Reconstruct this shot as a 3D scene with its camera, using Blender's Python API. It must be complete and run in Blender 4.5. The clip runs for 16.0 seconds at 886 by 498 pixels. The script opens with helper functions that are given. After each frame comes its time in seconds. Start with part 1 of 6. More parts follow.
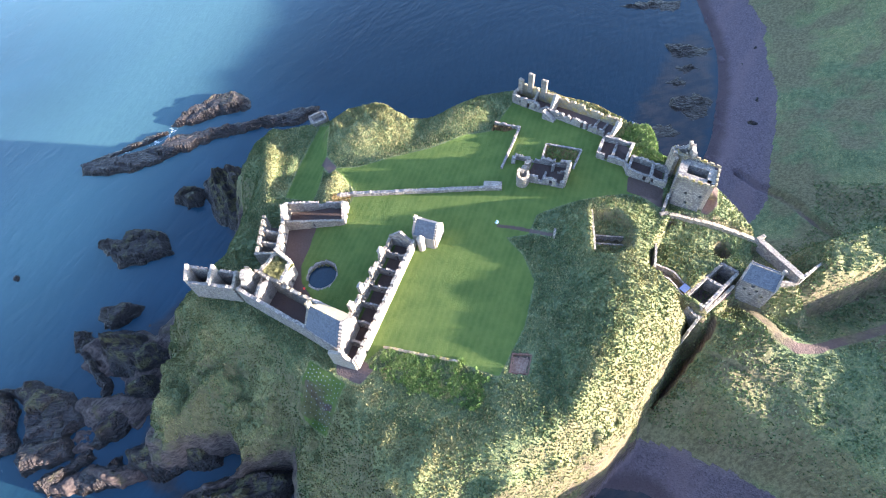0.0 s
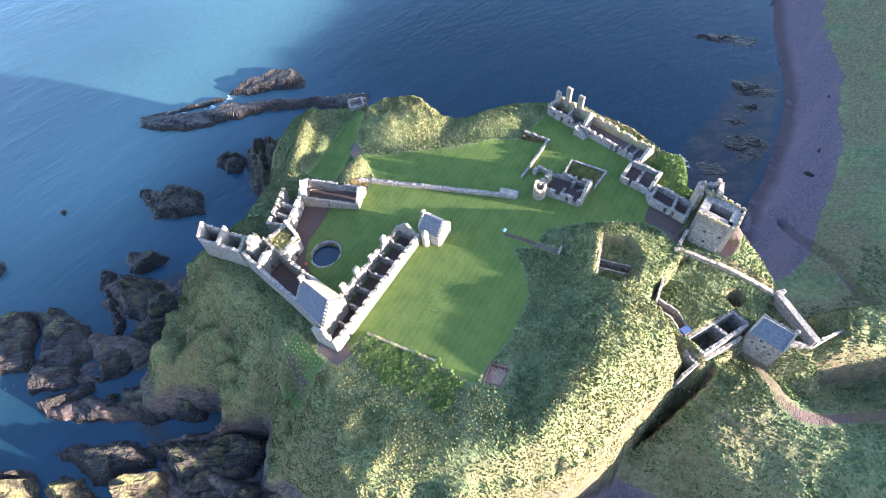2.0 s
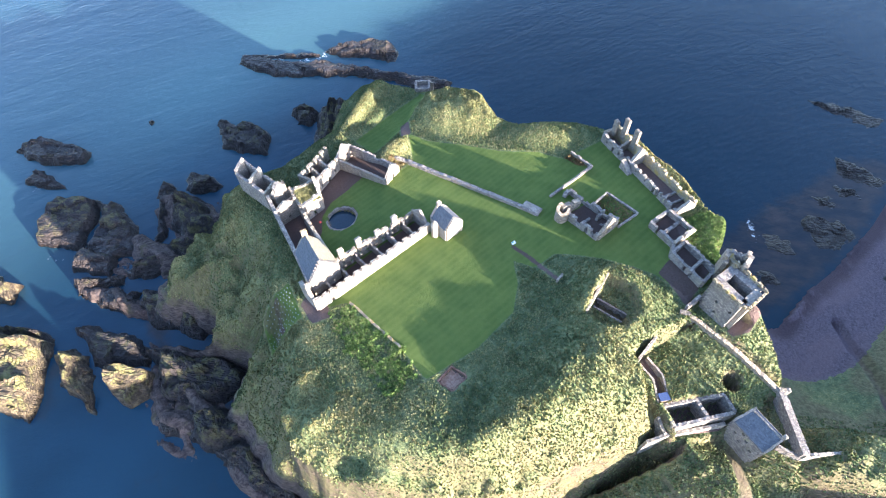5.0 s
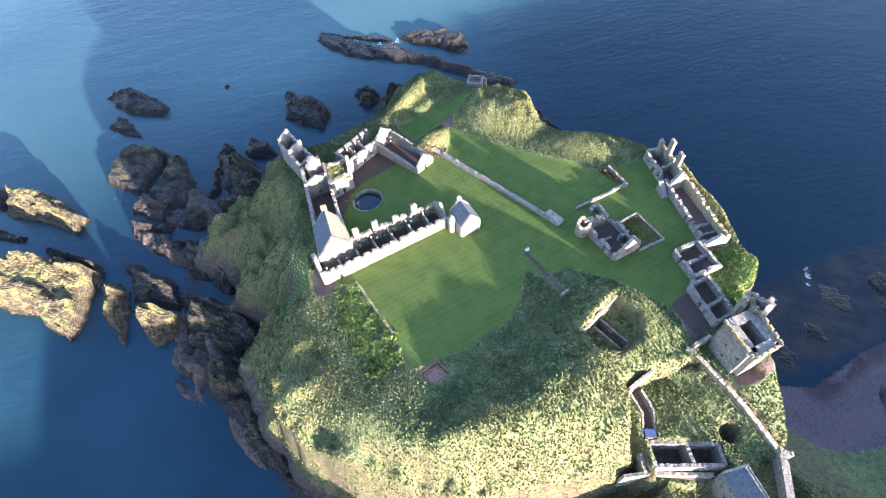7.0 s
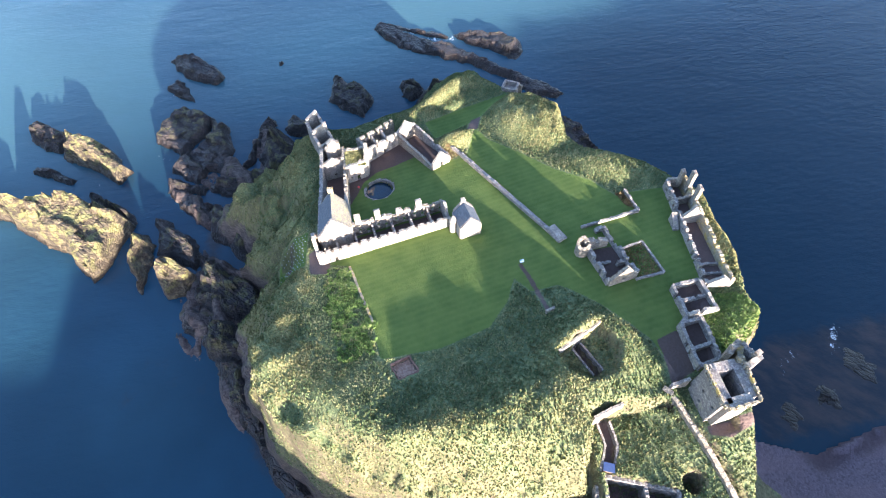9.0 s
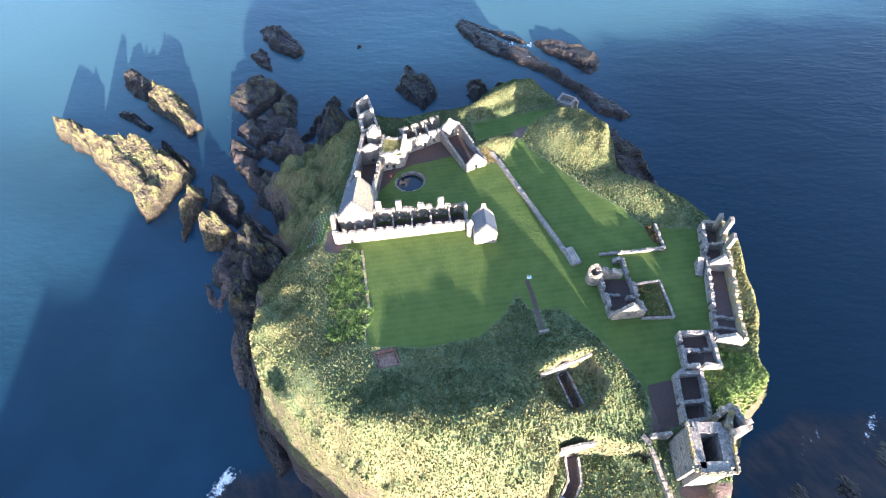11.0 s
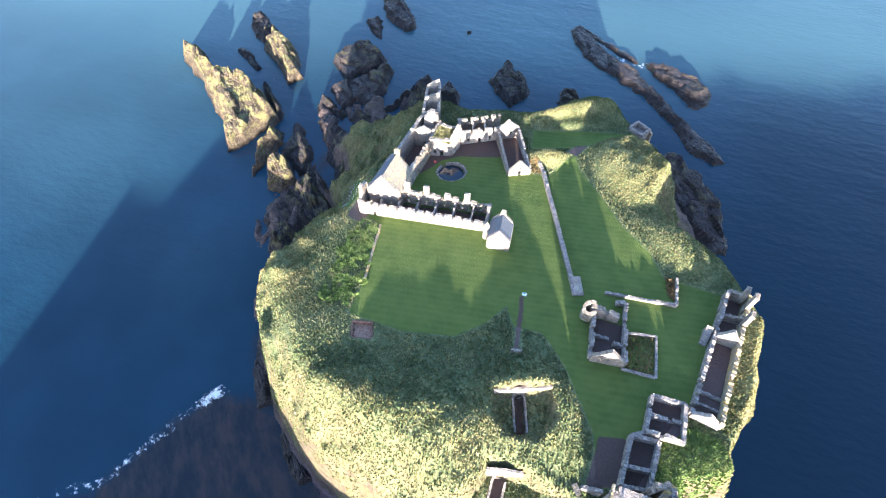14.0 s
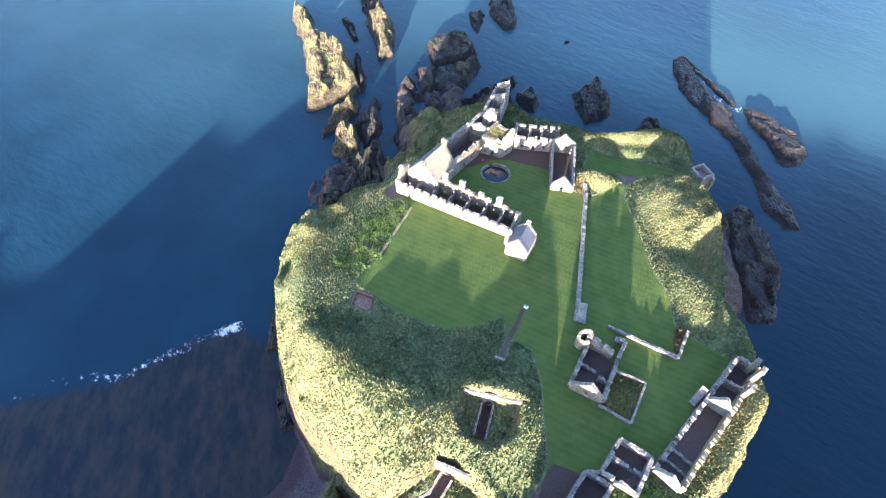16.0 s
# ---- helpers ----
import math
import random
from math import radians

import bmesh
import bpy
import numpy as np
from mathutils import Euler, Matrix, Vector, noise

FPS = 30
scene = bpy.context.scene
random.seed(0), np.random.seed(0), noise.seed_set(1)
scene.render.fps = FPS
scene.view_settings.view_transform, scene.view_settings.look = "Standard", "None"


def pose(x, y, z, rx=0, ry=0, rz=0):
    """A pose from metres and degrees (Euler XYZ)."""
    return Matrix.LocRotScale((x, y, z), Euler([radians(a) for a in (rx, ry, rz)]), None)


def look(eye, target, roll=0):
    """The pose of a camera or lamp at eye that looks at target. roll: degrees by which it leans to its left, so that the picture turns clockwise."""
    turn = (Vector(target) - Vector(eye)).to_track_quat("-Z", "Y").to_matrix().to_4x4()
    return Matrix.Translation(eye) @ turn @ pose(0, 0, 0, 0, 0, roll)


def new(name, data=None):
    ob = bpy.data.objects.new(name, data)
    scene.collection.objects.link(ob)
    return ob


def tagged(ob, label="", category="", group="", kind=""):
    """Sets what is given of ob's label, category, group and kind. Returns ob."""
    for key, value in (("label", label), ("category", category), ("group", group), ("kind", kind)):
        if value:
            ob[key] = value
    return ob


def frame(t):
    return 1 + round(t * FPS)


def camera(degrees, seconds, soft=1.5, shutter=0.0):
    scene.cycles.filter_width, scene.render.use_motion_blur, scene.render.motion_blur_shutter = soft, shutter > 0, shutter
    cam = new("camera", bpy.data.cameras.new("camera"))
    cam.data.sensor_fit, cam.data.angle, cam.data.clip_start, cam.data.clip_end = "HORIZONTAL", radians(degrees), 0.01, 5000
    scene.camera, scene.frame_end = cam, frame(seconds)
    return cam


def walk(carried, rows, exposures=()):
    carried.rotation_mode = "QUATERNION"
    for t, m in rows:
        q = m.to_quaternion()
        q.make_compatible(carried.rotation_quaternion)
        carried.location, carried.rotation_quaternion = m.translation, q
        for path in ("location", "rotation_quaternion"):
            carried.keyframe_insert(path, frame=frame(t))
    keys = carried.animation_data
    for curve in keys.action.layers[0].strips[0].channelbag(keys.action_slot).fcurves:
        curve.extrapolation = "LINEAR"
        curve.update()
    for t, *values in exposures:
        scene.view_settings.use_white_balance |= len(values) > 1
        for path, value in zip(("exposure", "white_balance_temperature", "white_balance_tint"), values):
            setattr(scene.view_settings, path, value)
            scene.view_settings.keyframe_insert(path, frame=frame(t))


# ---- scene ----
cam = camera(80.71, 16.0, soft=1.0)
PATH = [
    (0, (-28.97, -53.85, 181.50), (16.92, -21.61, 98.71), -7.20),
    (0.5, (-27.65, -57.14, 180.74), (17.12, -22.46, 98.32), -6.75),
    (1, (-26.13, -60.15, 180.04), (17.52, -23.18, 98.02), -6.32),
    (1.5, (-24.37, -63.00, 179.39), (18.00, -24.27, 97.50), -5.64),
    (2, (-22.30, -65.72, 178.81), (19.04, -25.30, 97.22), -5.27),
    (2.5, (-19.95, -68.36, 178.36), (20.09, -26.77, 96.70), -4.87),
    (3, (-17.39, -70.96, 178.05), (21.13, -28.01, 96.37), -4.42),
    (3.5, (-14.84, -73.51, 177.83), (21.07, -28.25, 96.20), -4.32),
    (4, (-12.32, -75.91, 177.58), (21.53, -28.79, 96.13), -3.22),
    (6.5, (4.03, -85.90, 176.84), (25.64, -32.22, 95.28), -1.87),
    (7, (7.87, -87.57, 176.71), (25.88, -32.59, 95.15), -2.77),
    (7.5, (11.49, -89.00, 176.53), (27.37, -33.20, 95.08), -2.08),
    (8, (14.99, -90.17, 176.36), (29.02, -33.75, 94.99), -1.73),
    (8.5, (18.68, -91.12, 176.25), (30.47, -34.20, 94.88), -1.74),
    (9, (22.63, -91.91, 176.18), (31.58, -34.42, 94.85), -1.64),
    (9.5, (26.66, -92.53, 176.10), (32.26, -34.56, 94.81), -1.47),
    (12, (46.28, -92.63, 175.89), (37.89, -34.83, 94.72), -0.37),
    (12.5, (50.46, -91.49, 176.13), (39.79, -34.62, 94.57), 0.05),
    (13, (54.75, -90.10, 176.43), (40.35, -34.06, 94.87), -0.56),
    (13.5, (58.73, -88.83, 176.68), (40.95, -34.44, 94.67), -0.86),
    (14, (62.45, -87.73, 176.82), (41.43, -34.47, 94.83), -0.25),
    (14.5, (66.25, -86.67, 176.84), (42.37, -34.73, 94.80), 1.18),
    (15, (70.31, -85.43, 176.87), (42.46, -35.03, 95.11), 0.50),
    (15.5, (74.33, -83.81, 177.14), (43.17, -35.29, 95.45), 0.42),
    (16, (77.54, -81.78, 177.98), (44.47, -35.74, 95.60), 1.71),
]
walk(cam, [(t, look(eye, target, roll)) for t, eye, target, roll in PATH],
     exposures=[(0, 3.16, 6300, 20), (4, 3.08, 6300, 20), (6.5, 2.94, 6300, 20), (9.5, 2.84, 6250, 20), (16, 2.90, 6200, 20)])

# ---------------------------------------------------------------- light
SUN_EL, SUN_HEADING = 10.3, 19.0      # degrees; the light travels towards +y, turned this far to -x
_h = radians(SUN_HEADING)
LIGHT_WAY = Vector((-math.sin(_h) * math.cos(radians(SUN_EL)), math.cos(_h) * math.cos(radians(SUN_EL)), -math.sin(radians(SUN_EL))))
world = bpy.data.worlds.new("sky")
scene.world = world
world.use_nodes = True
_wn = world.node_tree.nodes
_sky = _wn.new("ShaderNodeTexSky")
_sky.sky_type, _sky.sun_disc = "NISHITA", False
_sky.ozone_density = 2.4
_sky.sun_elevation = radians(SUN_EL)
_sky.sun_rotation = math.atan2(-LIGHT_WAY.x, -LIGHT_WAY.y)
_wn["Background"].inputs["Strength"].default_value = 0.12
world.node_tree.links.new(_sky.outputs["Color"], _wn["Background"].inputs["Color"])
sun_data = bpy.data.lights.new("sun", "SUN")
sun_data.energy, sun_data.angle, sun_data.color = 4.4, radians(0.6), (1.0, 0.90, 0.72)
sun = new("sun", sun_data)
sun.matrix_world = look((0, 0, 300), Vector((0, 0, 300)) + LIGHT_WAY)

# ---------------------------------------------------------------- materials
def mat(name):
    m = bpy.data.materials.new(name)
    m.use_nodes = True
    return m, m.node_tree.nodes, m.node_tree.links, m.node_tree.nodes["Principled BSDF"]


class Nodes:
    """Small helper to write node trees."""

    def __init__(self, m):
        self.n, self.l = m.node_tree.nodes, m.node_tree.links

    def put(self, socket, v):
        if hasattr(v, "is_output"):
            self.l.new(v, socket)
        elif isinstance(v, tuple) and len(v) == 3 and socket.type == "RGBA":
            socket.default_value = (*v, 1)
        else:
            socket.default_value = v

    def pos(self, scale=(1, 1, 1), turn=0.0):
        g = self.n.new("ShaderNodeNewGeometry")
        mp = self.n.new("ShaderNodeMapping")
        mp.inputs["Scale"].default_value = scale
        mp.inputs["Rotation"].default_value = (0, 0, radians(turn))
        self.l.new(g.outputs["Position"], mp.inputs["Vector"])
        return mp.outputs["Vector"]

    def strike(self, along=3.3, up=0.6, angle=-45.0):
        """Places stretched along the strike of the rock beds."""
        g = self.n.new("ShaderNodeNewGeometry")
        mp = self.n.new("ShaderNodeMapping")
        mp.vector_type = "TEXTURE"
        mp.inputs["Scale"].default_value = (along, 1, up)
        mp.inputs["Rotation"].default_value = (0, 0, radians(angle))
        self.l.new(g.outputs["Position"], mp.inputs["Vector"])
        return mp.outputs["Vector"]

    def normal_z(self):
        g = self.n.new("ShaderNodeNewGeometry")
        x = self.n.new("ShaderNodeSeparateXYZ")
        self.l.new(g.outputs["True Normal"], x.inputs[0])
        return x.outputs["Z"]

    def height(self):
        g = self.n.new("ShaderNodeNewGeometry")
        x = self.n.new("ShaderNodeSeparateXYZ")
        self.l.new(g.outputs["Position"], x.inputs[0])
        return x.outputs["Z"]

    def noise(self, size, vec=None, detail=5.0, rough=0.6):
        t = self.n.new("ShaderNodeTexNoise")
        t.inputs["Scale"].default_value, t.inputs["Detail"].default_value, t.inputs["Roughness"].default_value = 1.0 / size, detail, rough
        self.l.new(vec or self.pos(), t.inputs["Vector"])
        return t.outputs["Fac"]

    def cells(self, size, vec=None, feature="F1", out="Distance"):
        t = self.n.new("ShaderNodeTexVoronoi")
        t.feature = feature
        t.inputs["Scale"].default_value = 1.0 / size
        self.l.new(vec or self.pos(), t.inputs["Vector"])
        return t.outputs[out]

    def attr(self, name):
        t = self.n.new("ShaderNodeAttribute")
        t.attribute_name = name
        return t.outputs["Fac"]

    def math(self, op, a, b=0.0, c=0.0):
        t = self.n.new("ShaderNodeMath")
        t.operation = op
        for k, v in enumerate((a, b, c)):
            self.put(t.inputs[k], v)
        return t.outputs[0]

    def step(self, v, lo, hi, a=0.0, b=1.0):
        t = self.n.new("ShaderNodeMapRange")
        t.interpolation_type = "SMOOTHSTEP"
        for k, w in zip(("Value", "From Min", "From Max", "To Min", "To Max"), (v, lo, hi, a, b)):
            self.put(t.inputs[k], w)
        return t.outputs["Result"]

    def mix(self, f, a, b):
        t = self.n.new("ShaderNodeMix")
        t.data_type = "RGBA"
        self.put(t.inputs[0], f)
        self.put(t.inputs[6], a)
        self.put(t.inputs[7], b)
        return t.outputs[2]

    def bump(self, h, strength, dist, normal=None):
        t = self.n.new("ShaderNodeBump")
        t.inputs["Distance"].default_value = dist
        self.put(t.inputs["Strength"], strength)
        self.put(t.inputs["Height"], h)
        if normal:
            self.l.new(normal, t.inputs["Normal"])
        return t.outputs["Normal"]

    def island(self):
        return self.n.new("ShaderNodeNewGeometry").outputs["Random Per Island"]


def ground_material():
    m, n, l, b = mat("ground")
    k = Nodes(m)
    big, mid, fine = k.noise(14), k.noise(2.2), k.noise(0.5)
    tuft = k.cells(0.5)
    # rough grass: deep green with straw-coloured dead tufts
    green = k.mix(k.step(mid, 0.3, 0.7), (0.072, 0.104, 0.052), (0.135, 0.170, 0.090))
    straw = k.mix(k.step(fine, 0.35, 0.65), (0.19, 0.185, 0.080), (0.265, 0.258, 0.115))
    pale_mix = k.math("ADD", k.step(big, 0.42, 0.66, 0.0, 0.5), k.step(mid, 0.5, 0.72, 0.0, 0.45))
    pale_mix = k.math("ADD", k.math("MULTIPLY", pale_mix, 0.75), k.math("MULTIPLY", k.attr("pale_mix"), k.step(k.noise(4.5), 0.34, 0.56, 0.45, 1.0)))
    pale_mix = k.math("MULTIPLY", pale_mix, k.step(fine, 0.3, 0.62, 0.35, 1.0))
    tone = n.new("ShaderNodeSeparateColor")
    l.new(k.cells(0.55, out="Color"), tone.inputs[0])
    pale_mix = k.math("ADD", pale_mix, k.step(tone.outputs["Red"], 0.72, 0.9, 0.0, 0.5))
    pale_mix = k.math("MULTIPLY", pale_mix, k.step(tone.outputs["Green"], 0.1, 0.5, 0.55, 1.0))
    rough = k.mix(pale_mix, green, straw)
    rough = k.mix(k.step(k.noise(0.40, detail=4), 0.47, 0.66, 0.0, 0.5), rough, (0.026, 0.040, 0.018))
    # mown lawn with faint stripes
    sx = k.n.new("ShaderNodeSeparateXYZ")
    l.new(k.pos((1, 1, 1), -9.0), sx.inputs[0])
    stripe = k.math("SINE", k.math("MULTIPLY", sx.outputs["Y"], 3.4))
    lawn = k.mix(k.step(k.noise(5.0), 0.3, 0.7), (0.088, 0.146, 0.036), (0.132, 0.192, 0.050))
    lawn = k.mix(k.step(k.math("ADD", stripe, k.math("MULTIPLY", fine, 1.5)), -0.2, 2.2, 0.0, 0.2), lawn, (0.185, 0.235, 0.075))
    lawn = k.mix(k.step(k.noise(1.2, rough=0.75), 0.55, 0.75, 0.0, 0.4), lawn, (0.17, 0.205, 0.072))
    edge = k.math("ADD", k.attr("lawn"), k.math("MULTIPLY", k.math("SUBTRACT", fine, 0.5), 0.9))
    isl = k.step(edge, -0.15, 0.15, 1.0, 0.0)
    c = k.mix(isl, rough, lawn)
    # bare earth and gravel
    earth = k.mix(fine, (0.085, 0.058, 0.052), (0.155, 0.112, 0.102))
    ge = k.math("ADD", k.attr("gravel"), k.math("MULTIPLY", k.math("SUBTRACT", mid, 0.5), 0.8))
    c = k.mix(k.step(ge, -0.15, 0.2, 1.0, 0.0), c, earth)
    # brown soil and dead bracken showing on steep slopes
    soil = k.mix(k.step(k.noise(1.1, k.pos((1, 1, 0.35)), 6, 0.7), 0.35, 0.65), (0.088, 0.076, 0.044), (0.185, 0.160, 0.092))
    lean = k.math("ADD", k.normal_z(), k.math("MULTIPLY", k.math("SUBTRACT", k.noise(6.5, detail=7, rough=0.68), 0.5), 0.9))
    c = k.mix(k.step(lean, 0.44, 0.72, 0.78, 0.0), c, soil)
    patch = k.math("MULTIPLY", k.attr("mainland"), k.step(k.noise(20.0, detail=8, rough=0.62), 0.41, 0.57, 0.0, 0.88))
    c = k.mix(patch, c, soil)
    # rock where it is steep, dark and wet towards the sea
    strata = k.noise(1.6, k.pos((0.35, 1.2, 2.2), 35.0), 8, 0.7)
    rock = k.mix(k.step(strata, 0.3, 0.7), (0.065, 0.048, 0.038), (0.25, 0.20, 0.14))
    rock = k.mix(k.step(k.noise(4.0), 0.55, 0.7, 0.0, 0.75), rock, (0.16, 0.145, 0.06))
    steep = k.math("ADD", k.normal_z(), k.math("MULTIPLY", k.math("SUBTRACT", k.noise(3.5, detail=8, rough=0.7), 0.5), 0.75))
    c = k.mix(k.step(steep, 0.10, 0.24, 1.0, 0.0), c, rock)
    wet = k.math("ADD", k.height(), k.math("MULTIPLY", k.math("SUBTRACT", k.noise(5.0), 0.5), 14.0))
    wetrock = k.mix(k.step(strata, 0.35, 0.65), (0.040, 0.030, 0.031), (0.135, 0.104, 0.092))
    wetrock = k.mix(k.step(k.noise(5.0), 0.55, 0.68, 0.0, 0.5), wetrock, (0.085, 0.080, 0.035))
    c = k.mix(k.math("MULTIPLY", k.step(wet, 10.0, 16.0, 1.0, 0.0), k.step(k.attr("mainland"), 0.2, 0.8, 1.0, 0.0)), c, wetrock)
    # pebble beach
    peb = k.mix(k.cells(0.5, out="Color"), (0.074, 0.057, 0.070), (0.150, 0.118, 0.136))
    peb = k.mix(k.step(k.noise(9.0, k.pos((0.25, 1, 1), -10)), 0.45, 0.62, 0.0, 0.5), peb, (0.15, 0.108, 0.118))
    peb = k.mix(k.step(k.math("ADD", k.height(), k.math("MULTIPLY", k.noise(7.0), 0.8)), 0.9, 1.9, 0.75, 0.0), peb, (0.055, 0.038, 0.042))
    be = k.math("ADD", k.attr("beach"), k.math("MULTIPLY", k.math("SUBTRACT", mid, 0.5), 3.0))
    c = k.mix(k.step(be, -0.3, 0.3, 1.0, 0.0), c, peb)
    l.new(c, b.inputs["Base Color"])
    b.inputs["Roughness"].default_value = 0.95
    b.inputs["Specular IOR Level"].default_value = 0.15
    hgt = k.math("ADD", k.math("MULTIPLY", tuft, -0.7), fine)
    amt = k.step(isl, 0.0, 1.0, 1.0, 0.10)
    nb = k.bump(hgt, amt, 0.2)
    blade = k.math("ADD", k.noise(0.11, detail=2), k.math("MULTIPLY", k.noise(0.9, detail=3), 0.8))
    nb = k.bump(blade, isl, 0.45, nb)
    nb = k.bump(strata, k.step(steep, 0.12, 0.4, 1.0, 0.0), 1.2, nb)
    l.new(nb, b.inputs["Normal"])
    return m


def stone_material(name, c0, c1, lichen, block=0.55, lich=0.55):
    m, n, l, b = mat(name)
    k = Nodes(m)
    v = k.pos((1, 1, 1.6))
    cell = k.cells(block, v, out="Color")
    gap = k.cells(block, v, "DISTANCE_TO_EDGE")
    sep = n.new("ShaderNodeSeparateColor")
    l.new(cell, sep.inputs[0])
    c = k.mix(sep.outputs["Red"], c0, c1)
    c = k.mix(k.step(k.noise(0.25), 0.4, 0.7, 0.0, 0.35), c, tuple(0.55 * q for q in c0))
    c = k.mix(k.step(gap, 0.02, 0.09, 0.55, 0.0), c, tuple(0.5 * q for q in c0))
    c = k.mix(k.step(k.noise(1.7, detail=8, rough=0.7), lich, lich + 0.14, 0.0, 0.8), c, lichen)
    c = k.mix(k.step(k.noise(3.0, k.pos((1, 1, 0.25))), 0.55, 0.75, 0.0, 0.45), c, (0.10, 0.085, 0.075))
    l.new(c, b.inputs["Base Color"])
    b.inputs["Roughness"].default_value = 0.92
    b.inputs["Specular IOR Level"].default_value = 0.2
    h = k.math("ADD", k.step(gap, 0.0, 0.12), k.math("MULTIPLY", k.noise(0.2), 0.8))
    l.new(k.bump(h, 0.8, 0.14), b.inputs["Normal"])
    return m


def slate_material(name, c0, c1, lichen=0.6, warm=(0.30, 0.25, 0.12)):
    m, n, l, b = mat(name)
    k = Nodes(m)
    cell = k.cells(0.38, k.pos((1, 1, 1.3)), out="Color")
    sep = n.new("ShaderNodeSeparateColor")
    l.new(cell, sep.inputs[0])
    c = k.mix(sep.outputs["Red"], c0, c1)
    c = k.mix(k.step(k.noise(1.3, detail=8, rough=0.7), lichen, lichen + 0.15, 0.0, 0.8), c, warm)
    l.new(c, b.inputs["Base Color"])
    b.inputs["Roughness"].default_value = 0.6
    row = k.math("SINE", k.math("MULTIPLY", k.height(), 2 * math.pi / 0.22))
    l.new(k.bump(k.math("ADD", row, k.math("MULTIPLY", sep.outputs["Green"], 1.2)), 0.5, 0.03), b.inputs["Normal"])
    return m


def earth_material(name, c0, c1, size=0.6):
    m, n, l, b = mat(name)
    k = Nodes(m)
    c = k.mix(k.step(k.noise(size, detail=8), 0.35, 0.65), c0, c1)
    c = k.mix(k.step(k.noise(size * 6), 0.45, 0.65, 0.0, 0.5), c, tuple(0.6 * q for q in c0))
    l.new(c, b.inputs["Base Color"])
    b.inputs["Roughness"].default_value = 0.95
    l.new(k.bump(k.noise(0.15), 0.5, 0.05), b.inputs["Normal"])
    return m


def leaf_material(name, cols):
    """Foliage whose tone varies from tuft to tuft."""
    m, n, l, b = mat(name)
    k = Nodes(m)
    r = n.new("ShaderNodeValToRGB")
    el = r.color_ramp.elements
    while len(el) < len(cols):
        el.new(0.5)
    for q, (p, c) in enumerate(cols):
        el[q].position, el[q].color = p, (*c, 1)
    f = k.math("ADD", k.math("MULTIPLY", k.island(), 0.55), k.step(k.noise(9.0, detail=3), 0.3, 0.7, 0.0, 0.45))
    l.new(f, r.inputs["Fac"])
    l.new(r.outputs["Color"], b.inputs["Base Color"])
    b.inputs["Roughness"].default_value = 0.85
    b.inputs["Specular IOR Level"].default_value = 0.15
    return m


def sea_rock_material(name, dark, light, algae, wet=1.0):
    m, n, l, b = mat(name)
    k = Nodes(m)
    v = k.strike(3.3, 0.6)
    st = k.noise(1.8, v, 9, 0.72)
    c = k.mix(k.step(st, 0.40, 0.72), dark, light)
    c = k.mix(k.step(k.noise(6.0, v, 6, 0.65), 0.46, 0.66, 0.0, 0.75), c, dark)
    hz = k.math("ADD", k.height(), k.math("MULTIPLY", k.math("SUBTRACT", k.noise(2.5), 0.5), 9.0))
    c = k.mix(k.math("MULTIPLY", k.step(hz, 3.0, 7.0), k.step(k.noise(3.0), 0.45, 0.6, 0.0, 0.8)), c, algae)
    c = k.mix(k.step(hz, 0.3 * wet, 2.6 * wet, 0.8, 0.0), c, (0.018, 0.013, 0.010))
    crack = k.cells(1.4, v, "DISTANCE_TO_EDGE")
    c = k.mix(k.math("MULTIPLY", k.step(crack, 0.02, 0.12, 0.6, 0.0), k.step(k.noise(5.0), 0.5, 0.6)), c, tuple(0.3 * q for q in dark))
    l.new(c, b.inputs["Base Color"])
    l.new(k.step(hz, 1.0, 5.0, 0.35, 0.9), b.inputs["Roughness"])
    h = k.math("ADD", k.math("MULTIPLY", st, 1.6), k.step(crack, 0.0, 0.2, 0.0, 0.6))
    l.new(k.bump(h, 1.0, 0.8), b.inputs["Normal"])
    return m


